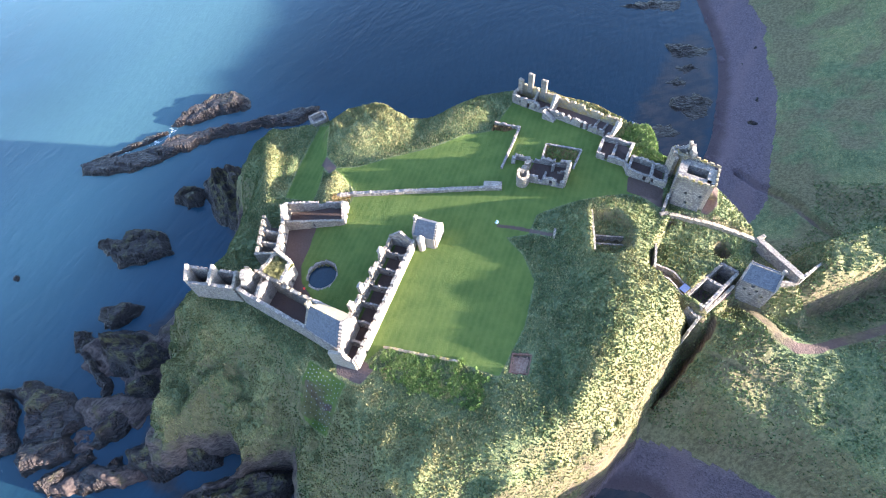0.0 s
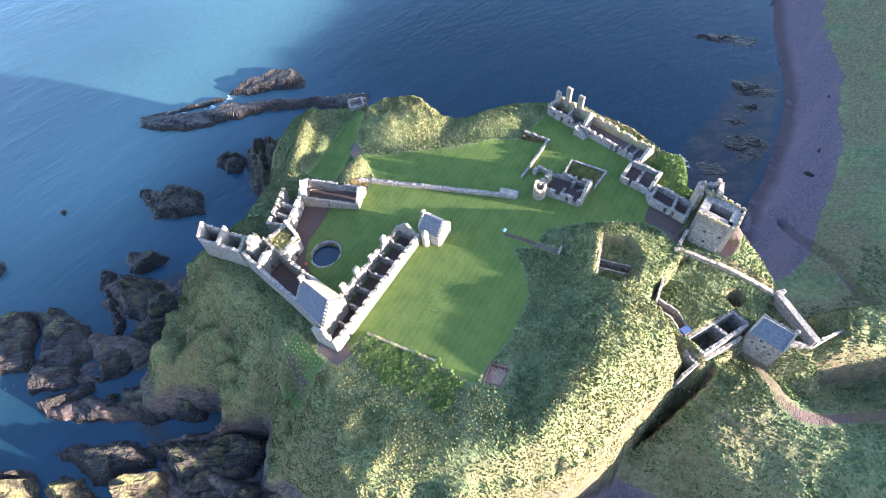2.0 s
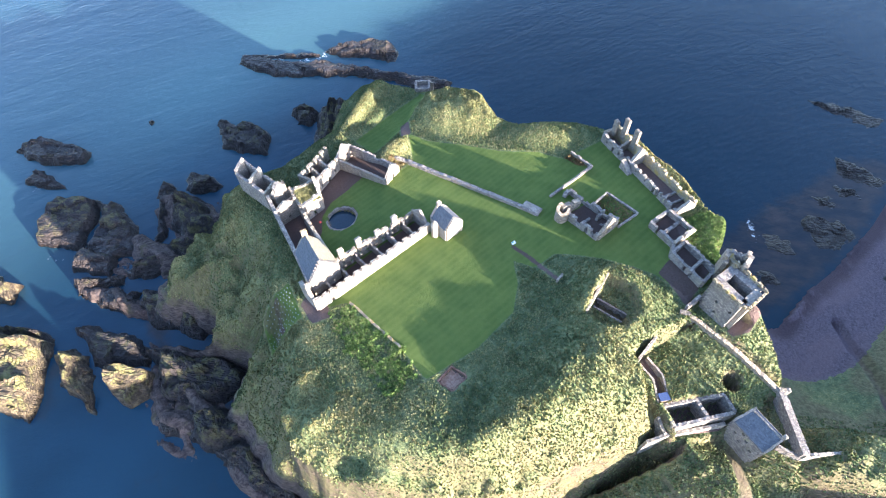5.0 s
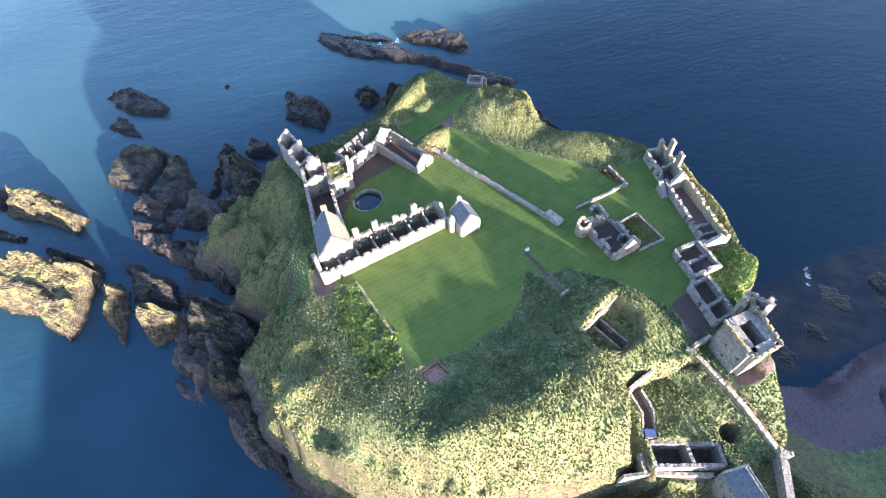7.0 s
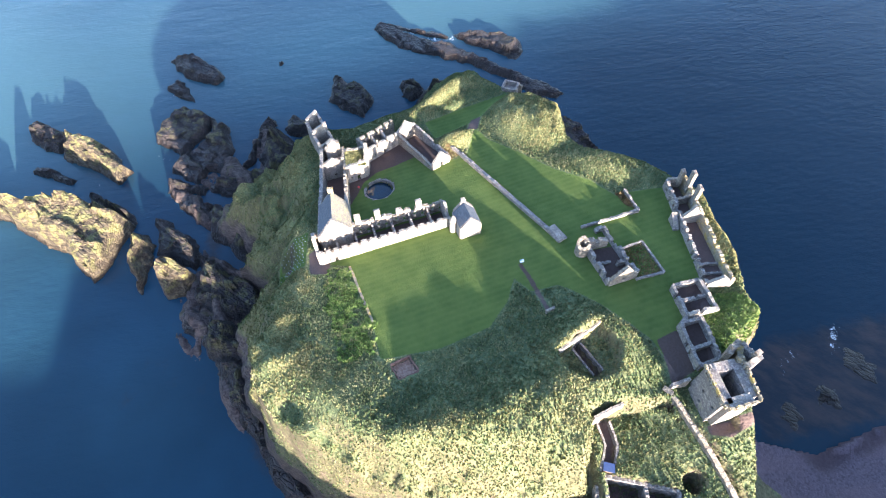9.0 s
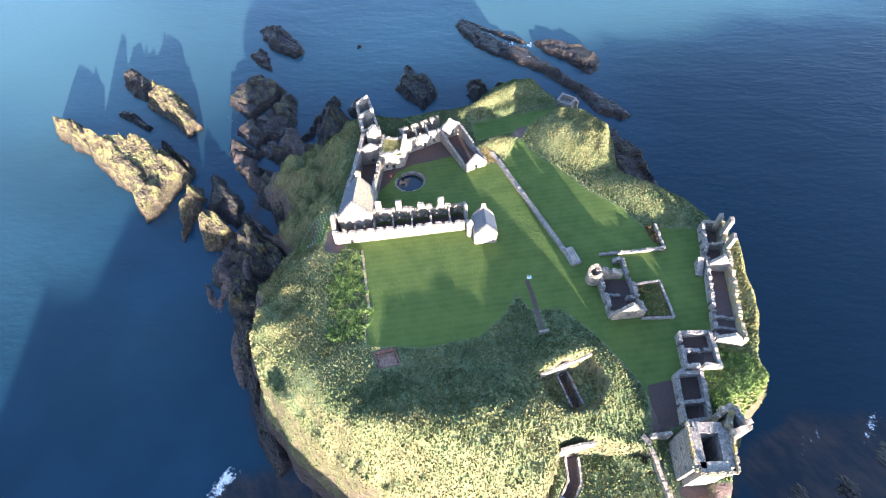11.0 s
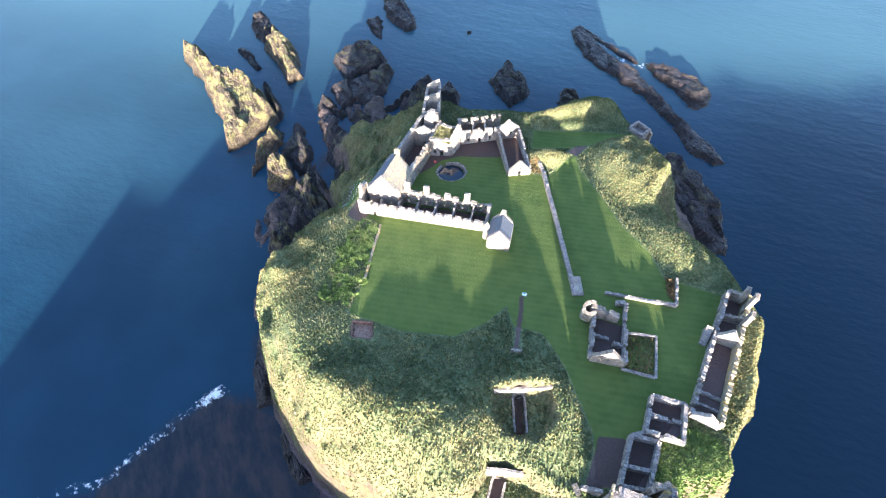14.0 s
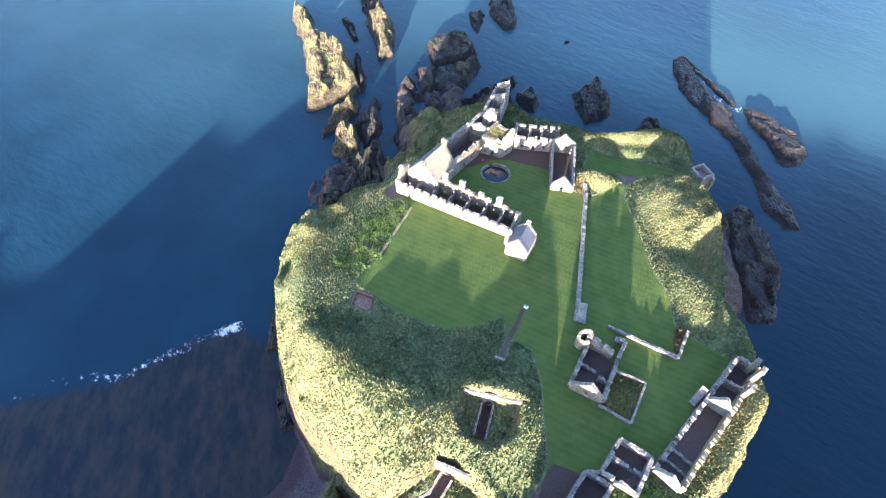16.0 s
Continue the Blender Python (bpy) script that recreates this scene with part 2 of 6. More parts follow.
def water_material():
    m, n, l, b = mat("sea_water")
    k = Nodes(m)
    sh = k.attr("shallow")
    c = k.mix(k.step(k.noise(70.0, detail=3), 0.35, 0.65), (0.005, 0.028, 0.052), (0.009, 0.042, 0.075))
    # darker eastern water: the mainland's shadow is put into the colour
    c = k.mix(k.attr("east_shade"), c, (0.003, 0.019, 0.034))
    # pale murky water, with its sunlit brightness put into the colour too
    c = k.mix(k.attr("lit_silt"), c, (0.052, 0.122, 0.140))
    reef = k.mix(k.step(k.math("ADD", k.noise(5.0, k.strike(2.6, 1.0), 9, 0.72), k.math("MULTIPLY", k.math("SUBTRACT", k.noise(22.0), 0.5), 0.5)), 0.36, 0.66), (0.013, 0.019, 0.027), (0.046, 0.036, 0.034))
    se = k.math("ADD", sh, k.math("MULTIPLY", k.math("SUBTRACT", k.noise(9.0, detail=8, rough=0.65), 0.5), 0.9))
    c = k.mix(k.step(se, 0.2, 0.6, 0.0, 0.92), c, reef)
    fo = k.math("ADD", k.attr("foam"), k.math("MULTIPLY", k.math("SUBTRACT", k.noise(2.6, detail=10, rough=0.8), 0.5), 3.4))
    fm = k.math("MULTIPLY", k.step(fo, 0.85, 1.15), k.step(k.attr("foam"), 0.02, 0.25))
    c = k.mix(fm, c, (0.75, 0.78, 0.80))
    l.new(c, b.inputs["Base Color"])
    l.new(k.step(fm, 0.0, 1.0, 0.16, 0.8), b.inputs["Roughness"])
    b.inputs["IOR"].default_value = 1.33
    w = k.math("ADD", k.noise(2.6, k.pos((0.45, 1.0, 1), -35), 6, 0.6), k.math("MULTIPLY", k.noise(14.0, k.pos((0.4, 1.0, 1), -30), 3), 2.0))
    l.new(k.bump(w, 0.28, 0.8), b.inputs["Normal"])
    return m


M_GROUND = ground_material()
M_STONE = stone_material("rubble_stone", (0.22, 0.185, 0.15), (0.42, 0.37, 0.31), (0.38, 0.31, 0.13), 0.5, 0.58)
M_STONE2 = stone_material("grey_rubble", (0.20, 0.18, 0.17), (0.40, 0.36, 0.33), (0.34, 0.32, 0.22), 0.6, 0.55)
M_LICHEN = stone_material("lichened_stone", (0.32, 0.26, 0.18), (0.50, 0.43, 0.32), (0.50, 0.36, 0.10), 0.5, 0.48)
M_HARL = stone_material("lime_harl", (0.33, 0.29, 0.25), (0.44, 0.395, 0.345), (0.31, 0.265, 0.19), 0.7, 0.57)
M_SLATE = slate_material("blue_slate", (0.060, 0.075, 0.100), (0.115, 0.130, 0.160))
M_FLAG = slate_material("stone_flags", (0.17, 0.155, 0.13), (0.27, 0.245, 0.20), 0.5, (0.42, 0.36, 0.16))
M_EARTH = earth_material("dark_earth", (0.075, 0.050, 0.045), (0.135, 0.098, 0.090))
M_REDSOIL = earth_material("red_earth", (0.30, 0.175, 0.125), (0.46, 0.30, 0.22))
M_RUST = earth_material("rust_board", (0.17, 0.085, 0.06), (0.27, 0.15, 0.11))
M_PATH = earth_material("path_gravel", (0.13, 0.085, 0.08), (0.21, 0.145, 0.135), 0.4)
M_TUFT = leaf_material("tussock", [(0.0, (0.055, 0.094, 0.042)), (0.4, (0.125, 0.175, 0.080)), (0.7, (0.215, 0.235, 0.112)), (1.0, (0.35, 0.34, 0.195))])
M_STRAW = leaf_material("straw_grass", [(0.0, (0.13, 0.145, 0.068)), (0.35, (0.20, 0.195, 0.088)), (0.7, (0.255, 0.24, 0.115)), (1.0, (0.33, 0.305, 0.165))])
M_LEAF = leaf_material("broad_leaf", [(0.0, (0.05, 0.10, 0.03)), (0.45, (0.12, 0.20, 0.055)), (1.0, (0.26, 0.32, 0.11))])
M_DEAD = leaf_material("dead_scrub", [(0.0, (0.10, 0.07, 0.035)), (0.5, (0.21, 0.145, 0.075)), (1.0, (0.33, 0.24, 0.12))])
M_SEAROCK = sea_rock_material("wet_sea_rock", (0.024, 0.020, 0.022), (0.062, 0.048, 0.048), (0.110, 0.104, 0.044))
# pale lichen and guano rock; its sunlit brightness is also put into this colour
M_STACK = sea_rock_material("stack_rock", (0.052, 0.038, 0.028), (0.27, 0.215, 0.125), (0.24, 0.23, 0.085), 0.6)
M_WATER = water_material()


def flat_material(name, col, rough=0.6):
    m, n, l, b = mat(name)
    k = Nodes(m)
    l.new(k.mix(k.step(k.noise(0.4), 0.35, 0.65), tuple(0.8 * q for q in col), col), b.inputs["Base Color"])
    b.inputs["Roughness"].default_value = rough
    return m


M_POOL = flat_material("pool_water", (0.012, 0.030, 0.050), 0.06)
M_WHITE = flat_material("white_panel", (0.75, 0.78, 0.78))
M_TEAL = flat_material("teal_panel", (0.05, 0.35, 0.33))
M_BLUE = flat_material("blue_roofing", (0.05, 0.085, 0.20), 0.5)
M_WOOD = flat_material("weathered_timber", (0.14, 0.10, 0.07), 0.8)
M_DARK = flat_material("door_shadow_timber", (0.03, 0.025, 0.022), 0.8)
M_RED = flat_material("red_panel", (0.55, 0.04, 0.03), 0.5)

# ---------------------------------------------------------------- land
EDGE = [(-11, 9), (-15, -4), (-20, -18), (-20.5, -31), (-15, -41.5), (-6, -49), (3, -57), (12, -63), (22, -67.5), (32, -69.5), (41, -71.5), (50, -73),
        (57, -73), (60, -68), (62, -60.5), (70, -58.5), (80, -59), (84, -69), (87.5, -80), (89, -86), (92, -86), (95, -78), (99, -70), (100, -58), (104, -50), (113, -45), (112, -36),
        (115, -28), (117, -20), (118, -10), (118.5, 1), (114, 8), (109, 19), (95, 27), (87, 35), (91, 53), (82, 62), (76, 72), (73, 79),
        (68, 88), (60, 93), (53, 92), (47, 82), (41, 77), (36, 74), (29, 73), (16, 66), (3, 71), (-9, 67), (-13, 56), (-12, 45), (-9, 31), (-12, 19)]
CREST = [(-4, 5), (-4, -6), (-3, -19), (-2, -31), (1, -40), (8, -47), (16, -53), (27, -57), (41, -60), (52, -61), (57, -66), (59, -62), (61, -57.5), (70, -55.5), (81, -57),
         (86, -68), (89, -78), (91, -80), (93, -76), (96, -69), (97, -58), (101, -48), (110, -43), (109, -36), (111, -28), (112, -20),
         (113, -10), (114, 0), (110, 6), (105, 15), (92, 23), (83, 33), (86, 50), (79, 59), (73, 67), (70, 73), (65, 80), (59, 83), (54, 79), (50, 75), (44, 70),
         (38, 66), (31, 65), (16, 60), (3, 62), (-3, 61), (-4, 53), (-2, 45), (-2, 31), (-4, 18)]
MID = [(-24, 11), (-28, 2), (-27, -8), (-25.5, -19), (-24, -32), (-17, -43.5), (-8, -52), (1, -60), (11, -66), (22, -70.5), (32, -72.5), (42, -75), (52, -77),
       (60, -79), (64, -82), (72, -88), (84, -97), (93, -96), (97, -88), (100, -78), (104, -70), (105, -58), (109, -52), (117, -47), (115, -36),
       (118, -28), (120, -20), (121, -10), (121.5, 2), (117, 9), (112, 22), (99, 32), (95, 38), (97, 54), (90, 66), (80, 78), (77, 88),
       (70, 97), (60, 101), (50, 101), (43, 94), (37, 83), (30, 79), (16, 72), (0, 80), (-12, 77), (-17, 69), (-27, 66), (-36, 63), (-40, 54), (-41, 44), (-36, 32), (-27, 25), (-20, 18)]
BASE = [(-33, 13), (-43, 7), (-41, -6), (-36, -21), (-29, -37), (-20, -48), (-11, -57), (0, -65), (12, -71), (24, -75), (36, -78), (46, -82), (56, -88),
        (66, -100), (80, -108), (96, -110), (108, -100), (112, -88), (118, -76), (124, -66), (122, -56), (126, -48), (125, -36),
        (127, -20), (128, -8), (129, 4), (126, 14), (123, 28), (116, 40), (112, 52), (116, 64), (110, 78), (102, 92), (90, 106),
        (78, 112), (62, 116), (48, 116), (38, 102), (32, 88), (24, 84), (12, 90), (2, 98), (-13, 100), (-20, 90), (-23, 80), (-33, 74), (-48, 68), (-53, 55), (-53, 44), (-47, 32), (-36, 27), (-28, 19)]
HOLLOW = [(61.5, -61), (68, -59.5), (80, -60), (82.5, -66), (85, -74), (87, -83), (80, -85), (76, -83.5), (66, -79.5), (61.5, -77.5), (60.8, -68)]
COAST_E = [(900, 200), (291, -31), (264, -45), (243, -54), (219, -60), (188, -65), (168, -66), (145, -70), (120, -60), (90, -70), (60, -82)]
COAST_S = [(62, -70), (14, -70), (20, -84), (18, -100), (17, -118), (6, -150), (-4, -215), (-55, -300), (-240, -520), (-900, -1500)]


def seg_dist(x, y, poly, closed=True):
    d = np.full(x.shape, 1e9)
    n = len(poly)
    for i in range(n if closed else n - 1):
        (x0, y0), (x1, y1) = poly[i], poly[(i + 1) % n]
        vx, vy = x1 - x0, y1 - y0
        t = np.clip(((x - x0) * vx + (y - y0) * vy) / (vx * vx + vy * vy), 0, 1)
        d = np.minimum(d, np.hypot(x - x0 - t * vx, y - y0 - t * vy))
    return d


def inside(x, y, poly):
    c = np.zeros(x.shape, bool)
    n = len(poly)
    for i in range(n):
        (x0, y0), (x1, y1) = poly[i], poly[(i + 1) % n]
        if y0 == y1:
            continue
        c ^= ((y0 > y) != (y1 > y)) & (x < (x1 - x0) * (y - y0) / (y1 - y0) + x0)
    return c


def sdist(x, y, poly):
    """Distance to the outline, negative inside it."""
    d = seg_dist(x, y, poly)
    return np.where(inside(x, y, poly), -d, d)


def smooth(a, b, v):
    t = np.clip((v - a) / (b - a), 0, 1)
    return t * t * (3 - 2 * t)


def bump(x, y, cx, cy, rx, ry, turn, h, p=2.0):
    c, s = math.cos(radians(turn)), math.sin(radians(turn))
    u, v = ((x - cx) * c + (y - cy) * s) / rx, (-(x - cx) * s + (y - cy) * c) / ry
    return h * np.exp(-(u * u + v * v) ** (p / 2))


_rng = np.random.default_rng(7)
_lat = _rng.random((64, 64))


def vnoise(x, y, size, ox=0.0):
    """Smooth noise of the given grain, -1 to 1."""
    u, v = x / size + 13.7 + ox, y / size + 5.3 + 2.1 * ox
    i, j = np.floor(u).astype(int), np.floor(v).astype(int)
    fu, fv = u - i, v - j
    fu, fv = fu * fu * (3 - 2 * fu), fv * fv * (3 - 2 * fv)
    g = lambda a, b: _lat[a % 64, b % 64]
    return 2 * ((g(i, j) * (1 - fu) + g(i + 1, j) * fu) * (1 - fv) + (g(i, j + 1) * (1 - fu) + g(i + 1, j + 1) * fu) * fv) - 1


def fbm(x, y, size, octaves=4, ox=0.0):
    return sum(vnoise(x, y, size / 2**k, ox + 3.3 * k) / 2**k for k in range(octaves))


def plane(x, y):
    yy = np.where(y > -20, y, -20 + 9 * np.tanh((y + 20) / 9))
    return 48.6 + 0.073 * x - 0.085 * yy


APRON_AREA = [(-60, 96), (-46, 108), (-34, 122), (-16, 114), (-6, 100), (-16, 78), (-20, 50), (-20, 20), (-22, -10), (-24, -42), (-34, -34), (-44, -18), (-52, -4), (-66, 14), (-66, 30), (-56, 46), (-62, 62), (-74, 78), (-74, 92)]


INLET = [(-84, 90), (-71, 73), (-63, 63), (-55, 55), (-44, 45), (-37, 38)]
STREAM = [(163, -80), (156.6, -89.3), (156, -91.8), (151, -98), (146, -103.4), (142, -106), (137, -111), (128, -119)]


def top_height(x, y):
    z = plane(x, y)
    z = z + bump(x, y, 36, -55, 30, 8, 0, 4.5) + bump(x, y, 66, -43.5, 12, 9, 20, 4.6, 3) + bump(x, y, 63.4, -39.6, 7.5, 3.2, 24, 1.3, 3) + bump(x, y, 9, -42, 12, 9, 0, 1.4) - bump(x, y, 21, -52, 8, 6, 0, 0.8) + bump(x, y, 53, -53, 9, 5, 0, 1.0) - bump(x, y, 80, -56.5, 6, 4, 0, 2.4)
    z = z + bump(x, y, 78, 46, 11, 18, 38, 5.8, 5) * (1 + 0.18 * vnoise(x, y, 6.0) + 0.12 * vnoise(x, y, 2.7)) + bump(x, y, 93, 17, 13, 6, -40, 3.5, 3)
    z = z + bump(x, y, 52.5, 74.6, 19, 3.2, 37, 2.6, 3) + bump(x, y, 49, 43.5, 6.5, 4.0, 20, 3.0, 3) + bump(x, y, 104, -46, 8, 9, 0, 1.5)
    z = z + smooth(-43, -52, y) * smooth(63, 54, x) * smooth(0, 10, x) * (0.55 * vnoise(x, y, 6.5) + 0.5 * vnoise(x, y, 2.6))
    z = z - 1.6 * smooth(1, -3, sdist(x, y, [(39, 60), (43, 47.5), (48, 49), (63, 56), (75, 62), (74, 70), (56, 65)]))
    z = z - 0.55 * np.maximum(0, -67 - y) * smooth(78, 84, x)
    return z


def carve(x, y, z, poly, low, soft=1.2):
    """Cuts the ground down to a level inside an outline."""
    return np.where(z > low, z + (low - z) * smooth(soft * 0.6, -soft * 0.4, sdist(x, y, poly)), z)


def headland(x, y):
    top = top_height(x, y)
    wob = 1.3 * fbm(x, y, 11.0, 3)
    rings = [(1.0, CREST), (0.845 - 0.05 * smooth(-42, -60, y) * smooth(62, 52, x), EDGE), (0.5, MID), (0.0, BASE)]
    sd = [sdist(x + wob, y - wob, p) for _, p in rings]
    f = np.where(sd[0] < 0, 1.0, 0.0)
    for k in range(3):
        a, b = rings[k][0], rings[k + 1][0]
        between = (sd[k] >= 0) & (sd[k + 1] < 0)
        t = sd[k] / np.maximum(sd[k] - sd[k + 1], 1e-6)
        if k == 0:
            t = t * t * (1.6 - 0.6 * t)
        f = np.where(between, a + (b - a) * t, f)
    f = np.where(sd[3] >= 0, -np.minimum(sd[3] * 0.012, 0.12), f)
    z = top * f
    # gullies and ledges on the cliffs
    cliff = smooth(0.97, 0.80, f) * smooth(-0.05, 0.1, f)
    z = z + cliff * (2.8 * fbm(x, y, 9.0, 4, 1.0) - 2.2 * (1 - np.abs(vnoise(x, y, 12.0, 3.0))) ** 3 + 1.2 * np.abs(vnoise(x * 1.4 + y * 0.5, y * 0.6, 3.0)) + 0.9 * fbm(x, y, 3.2, 2, 12.0))
    # ribs and runnels down the western slope
    west = smooth(2, -9, x) * smooth(1.0, 0.93, f) * smooth(0.06, 0.35, f)
    z = z + west * (2.6 * vnoise(x * 0.3 + 0.25 * y, y, 8.5, 4.0) + 1.1 * vnoise(x * 0.45, y, 3.6, 6.0))
    # a low broken rock shelf round the western foot
    ap = sdist(x, y, APRON_AREA)
    ru, rv = 0.94 * x + 0.34 * y, -0.34 * x + 0.94 * y
    led = fbm(ru * 1.9, rv * 0.7, 13.0, 4, 8.0)
    led = 0.45 * led + 0.55 * np.floor(led * 4) / 4
    z = np.maximum(z, np.where(ap < 6, (-0.8 + 5.2 * led + 1.6) * smooth(5, -6, ap) - 2.5 * smooth(-4, 5, ap), -9))
    # the sea inlet that cuts the shelf
    ch = seg_dist(x, y, INLET, False) + 1.4 * fbm(x, y, 6.0, 3)
    z = np.where(x < -17, np.minimum(z, -1.6 + 3.0 * np.maximum(0, ch - 3.6)), z)
    # the grassy terrace behind the gate
    hs = sdist(x, y, HOLLOW)
    low = 49.8 - 0.13 * np.maximum(0, -63 - y) + 0.5 * fbm(x, y, 7, 3)
    z = np.maximum(z, low - 4.5 * np.maximum(hs, 0) * smooth(0.0, 1.5, hs))
    # the bank that rises to the barmkin wall
    bd = seg_dist(x, y, [(81.0, -57.6), (84.0, -69.2), (86.4, -77.7), (88.0, -84.6)], False)
    crown = np.interp(-y, [56, 58.2, 69, 77.5, 84.6], [55.0, 55.0, 53.0, 50.8, 48.8])
    z = np.where(y < -56, np.maximum(z, np.where(inside(x, y, HOLLOW) | (bd < 0.8), crown - 0.5 - 0.62 * bd + 0.2 * fbm(x, y, 3, 2), z)), z)
    # the level path under the tower house
    z = carve(x, y, z, [(82.4, -57.8), (85.2, -55.6), (87, -56), (92, -64), (92.5, -68.4), (85.6, -69.4)], 54.9 - 0.05 * (y + 62), 1.0)
    z = carve(x, y, z, [(62.4, -71.4), (77.6, -77.6), (76.4, -81.8), (61.8, -76.4)], 42.2, 0.9)
    z = carve(x, y, z, [(61.2, -76.8), (76.6, -82.4), (72.4, -84.0), (61.0, -78.6)], 40.8, 0.9)
    # sunken passage, its entry bowl, the pit, the dark hole and the pool
    z = carve(x, y, z, [(58.3, -44.2), (69.8, -39.0), (72.5, -45), (70, -51), (63.5, -52), (59.5, -49)], 55.0 + 0.05 * (x - 60), 2.5)
    z = carve(x, y, z, [(62.2, -41.6), (64.4, -40.9), (67.6, -49.6), (65.4, -50.3)], 52.3, 0.9)
    z = carve(x, y, z, [(63.7, -59.2), (66.3, -59.2), (66.6, -65.4), (63.6, -71.2), (61.4, -70.0), (64.0, -65.0)], 48.2 + 0.17 * (y + 60), 0.9)
    z = carve(x, y, z, [(17.0, -37.4), (21.8, -36.2), (23.6, -40.2), (18.6, -41.4)], 51.2, 0.8)
    z = np.where(np.hypot(x - 81.0, y + 76.3) < 3.2, z - 6.0 * smooth(2.6, 1.7, np.hypot(x - 81.0, y + 76.3)), z)
    z = np.where(np.hypot(x - 20.4, y - 26.9) < 6, z - 2.6 * smooth(5.0, 4.3, np.hypot(x - 20.4, y - 26.9)), z)
    return z, f, sd


def mainland(x, y):
    ring = COAST_E + COAST_S[1:] + [(900, -1500)]
    s = -sdist(x, y, ring)
    de, ds = seg_dist(x, y, COAST_E[:8], False), seg_dist(x, y, COAST_S[1:], False) + 2.6 * fbm(x, y, 16, 3, 7.0)
    pe = np.where(de < 22, de * 0.2, 4.4 + (de - 22) * 0.50)
    ps = np.where(ds < 17, ds * 0.17, 2.9 + 22 * smooth(0, 13, ds - 17) + 0.32 * (ds - 17))
    # height cap raised inland, out of view, to shade the eastern sea and slopes
    z = np.minimum(np.minimum(pe, ps), 62 - 20 * np.exp(-np.minimum(de, ds) / 90) + 12 * smooth(170, 230, x) + 9 * smooth(-165, -215, y))
    # unseen high ground farther south, added to cast shade on the western shore
    z = np.maximum(z, 54 * smooth(12, 22, ds) * smooth(-185, -215, y) * smooth(95, 60, x) * (1 + 0.12 * fbm(x, y, 60, 3, 14.0)))
    z = z + 1.6 * fbm(x, y, 24, 5, 2.0) * smooth(6, 20, z)
    z = z + smooth(118, 150, x) * smooth(4, 14, z) * (3.5 * fbm(x, y, 42, 4, 9.0) - 3.0 * (1 - np.abs(vnoise(x, y, 34, 11.0))) ** 3)
    z = z - 2.0 * smooth(2.4, 0.3, seg_dist(x, y, STREAM, False))
    z = z + np.where(x > 55, 6.5 * np.exp(-((x - 71) ** 2 + (y + 90) ** 2) / 190.0), 0)
    z = z + np.where(x > 38, 3.5 * np.exp(-((x - 52) ** 2 + (y + 86) ** 2) / 150.0), 0)
    # the thin rock fin that runs inland from the gate
    z = np.maximum(z, bump(x, y, 98, -108.5, 34, 10.5, -42, 46.5, 6) + 1.4 * fbm(x, y, 6, 4))
    # the grass slope that climbs to the cliff foot
    z = np.maximum(z, 23.0 + 0.82 * (x - 40) + 0.6 * fbm(x, y, 5, 3) - 1.5 * np.maximum(0, sdist(x, y, [(38, -70), (57, -72), (63, -78), (63, -88), (45, -88)])))
    # made-up ground between gatehouse and curtain wall
    z = np.maximum(z, 45.5 - 1.6 * np.maximum(0, sdist(x, y, [(78.4, -84), (88.0, -85), (81.4, -97.4), (78.3, -92.6)])))
    return np.where(s > 0, z, -np.minimum(-s * 0.1, 8))


def ground(x, y):
    x, y = np.asarray(x, float), np.asarray(y, float)
    z, f, sd = headland(x, y)
    return np.maximum(z, mainland(x, y))


def gz(x, y):
    return float(ground(np.array([x]), np.array([y]))[0])


# mown grass, and the rough banks that stand in it
LAWN = [(8, -3.2), (13.6, -24), (14.6, -35.5), (30, -35.6), (43.5, -32.5), (50, -26), (53.5, -19), (57, -24.5), (64.5, -24), (68.5, -27.5), (72.2, -31.7), (75.5, -37.4),
        (81.6, -44.8), (84, -54), (92, -55), (95, -43), (100.5, -31), (107, 3), (94.4, 4), (91.5, 3.5), (86.7, 11.6), (77.5, 20.2), (68.2, 32.3), (60.8, 40.7),
        (57.4, 48.5), (51.5, 34.5), (45.5, 34), (36, 51.5), (29.5, 49), (18.5, 42), (10.5, 32), (9.8, 20), (12, 7), (0, 0)]
NETTED = [(-3.5, 13.5), (-16, 12), (-17, 2.5), (-4.5, 0.2)]
STRIP = [(40.4, 58.6), (42.5, 47.5), (47.5, 48.5), (57, 53), (62.5, 55.5), (74, 61.5), (73.4, 67.4), (57, 63.6)]
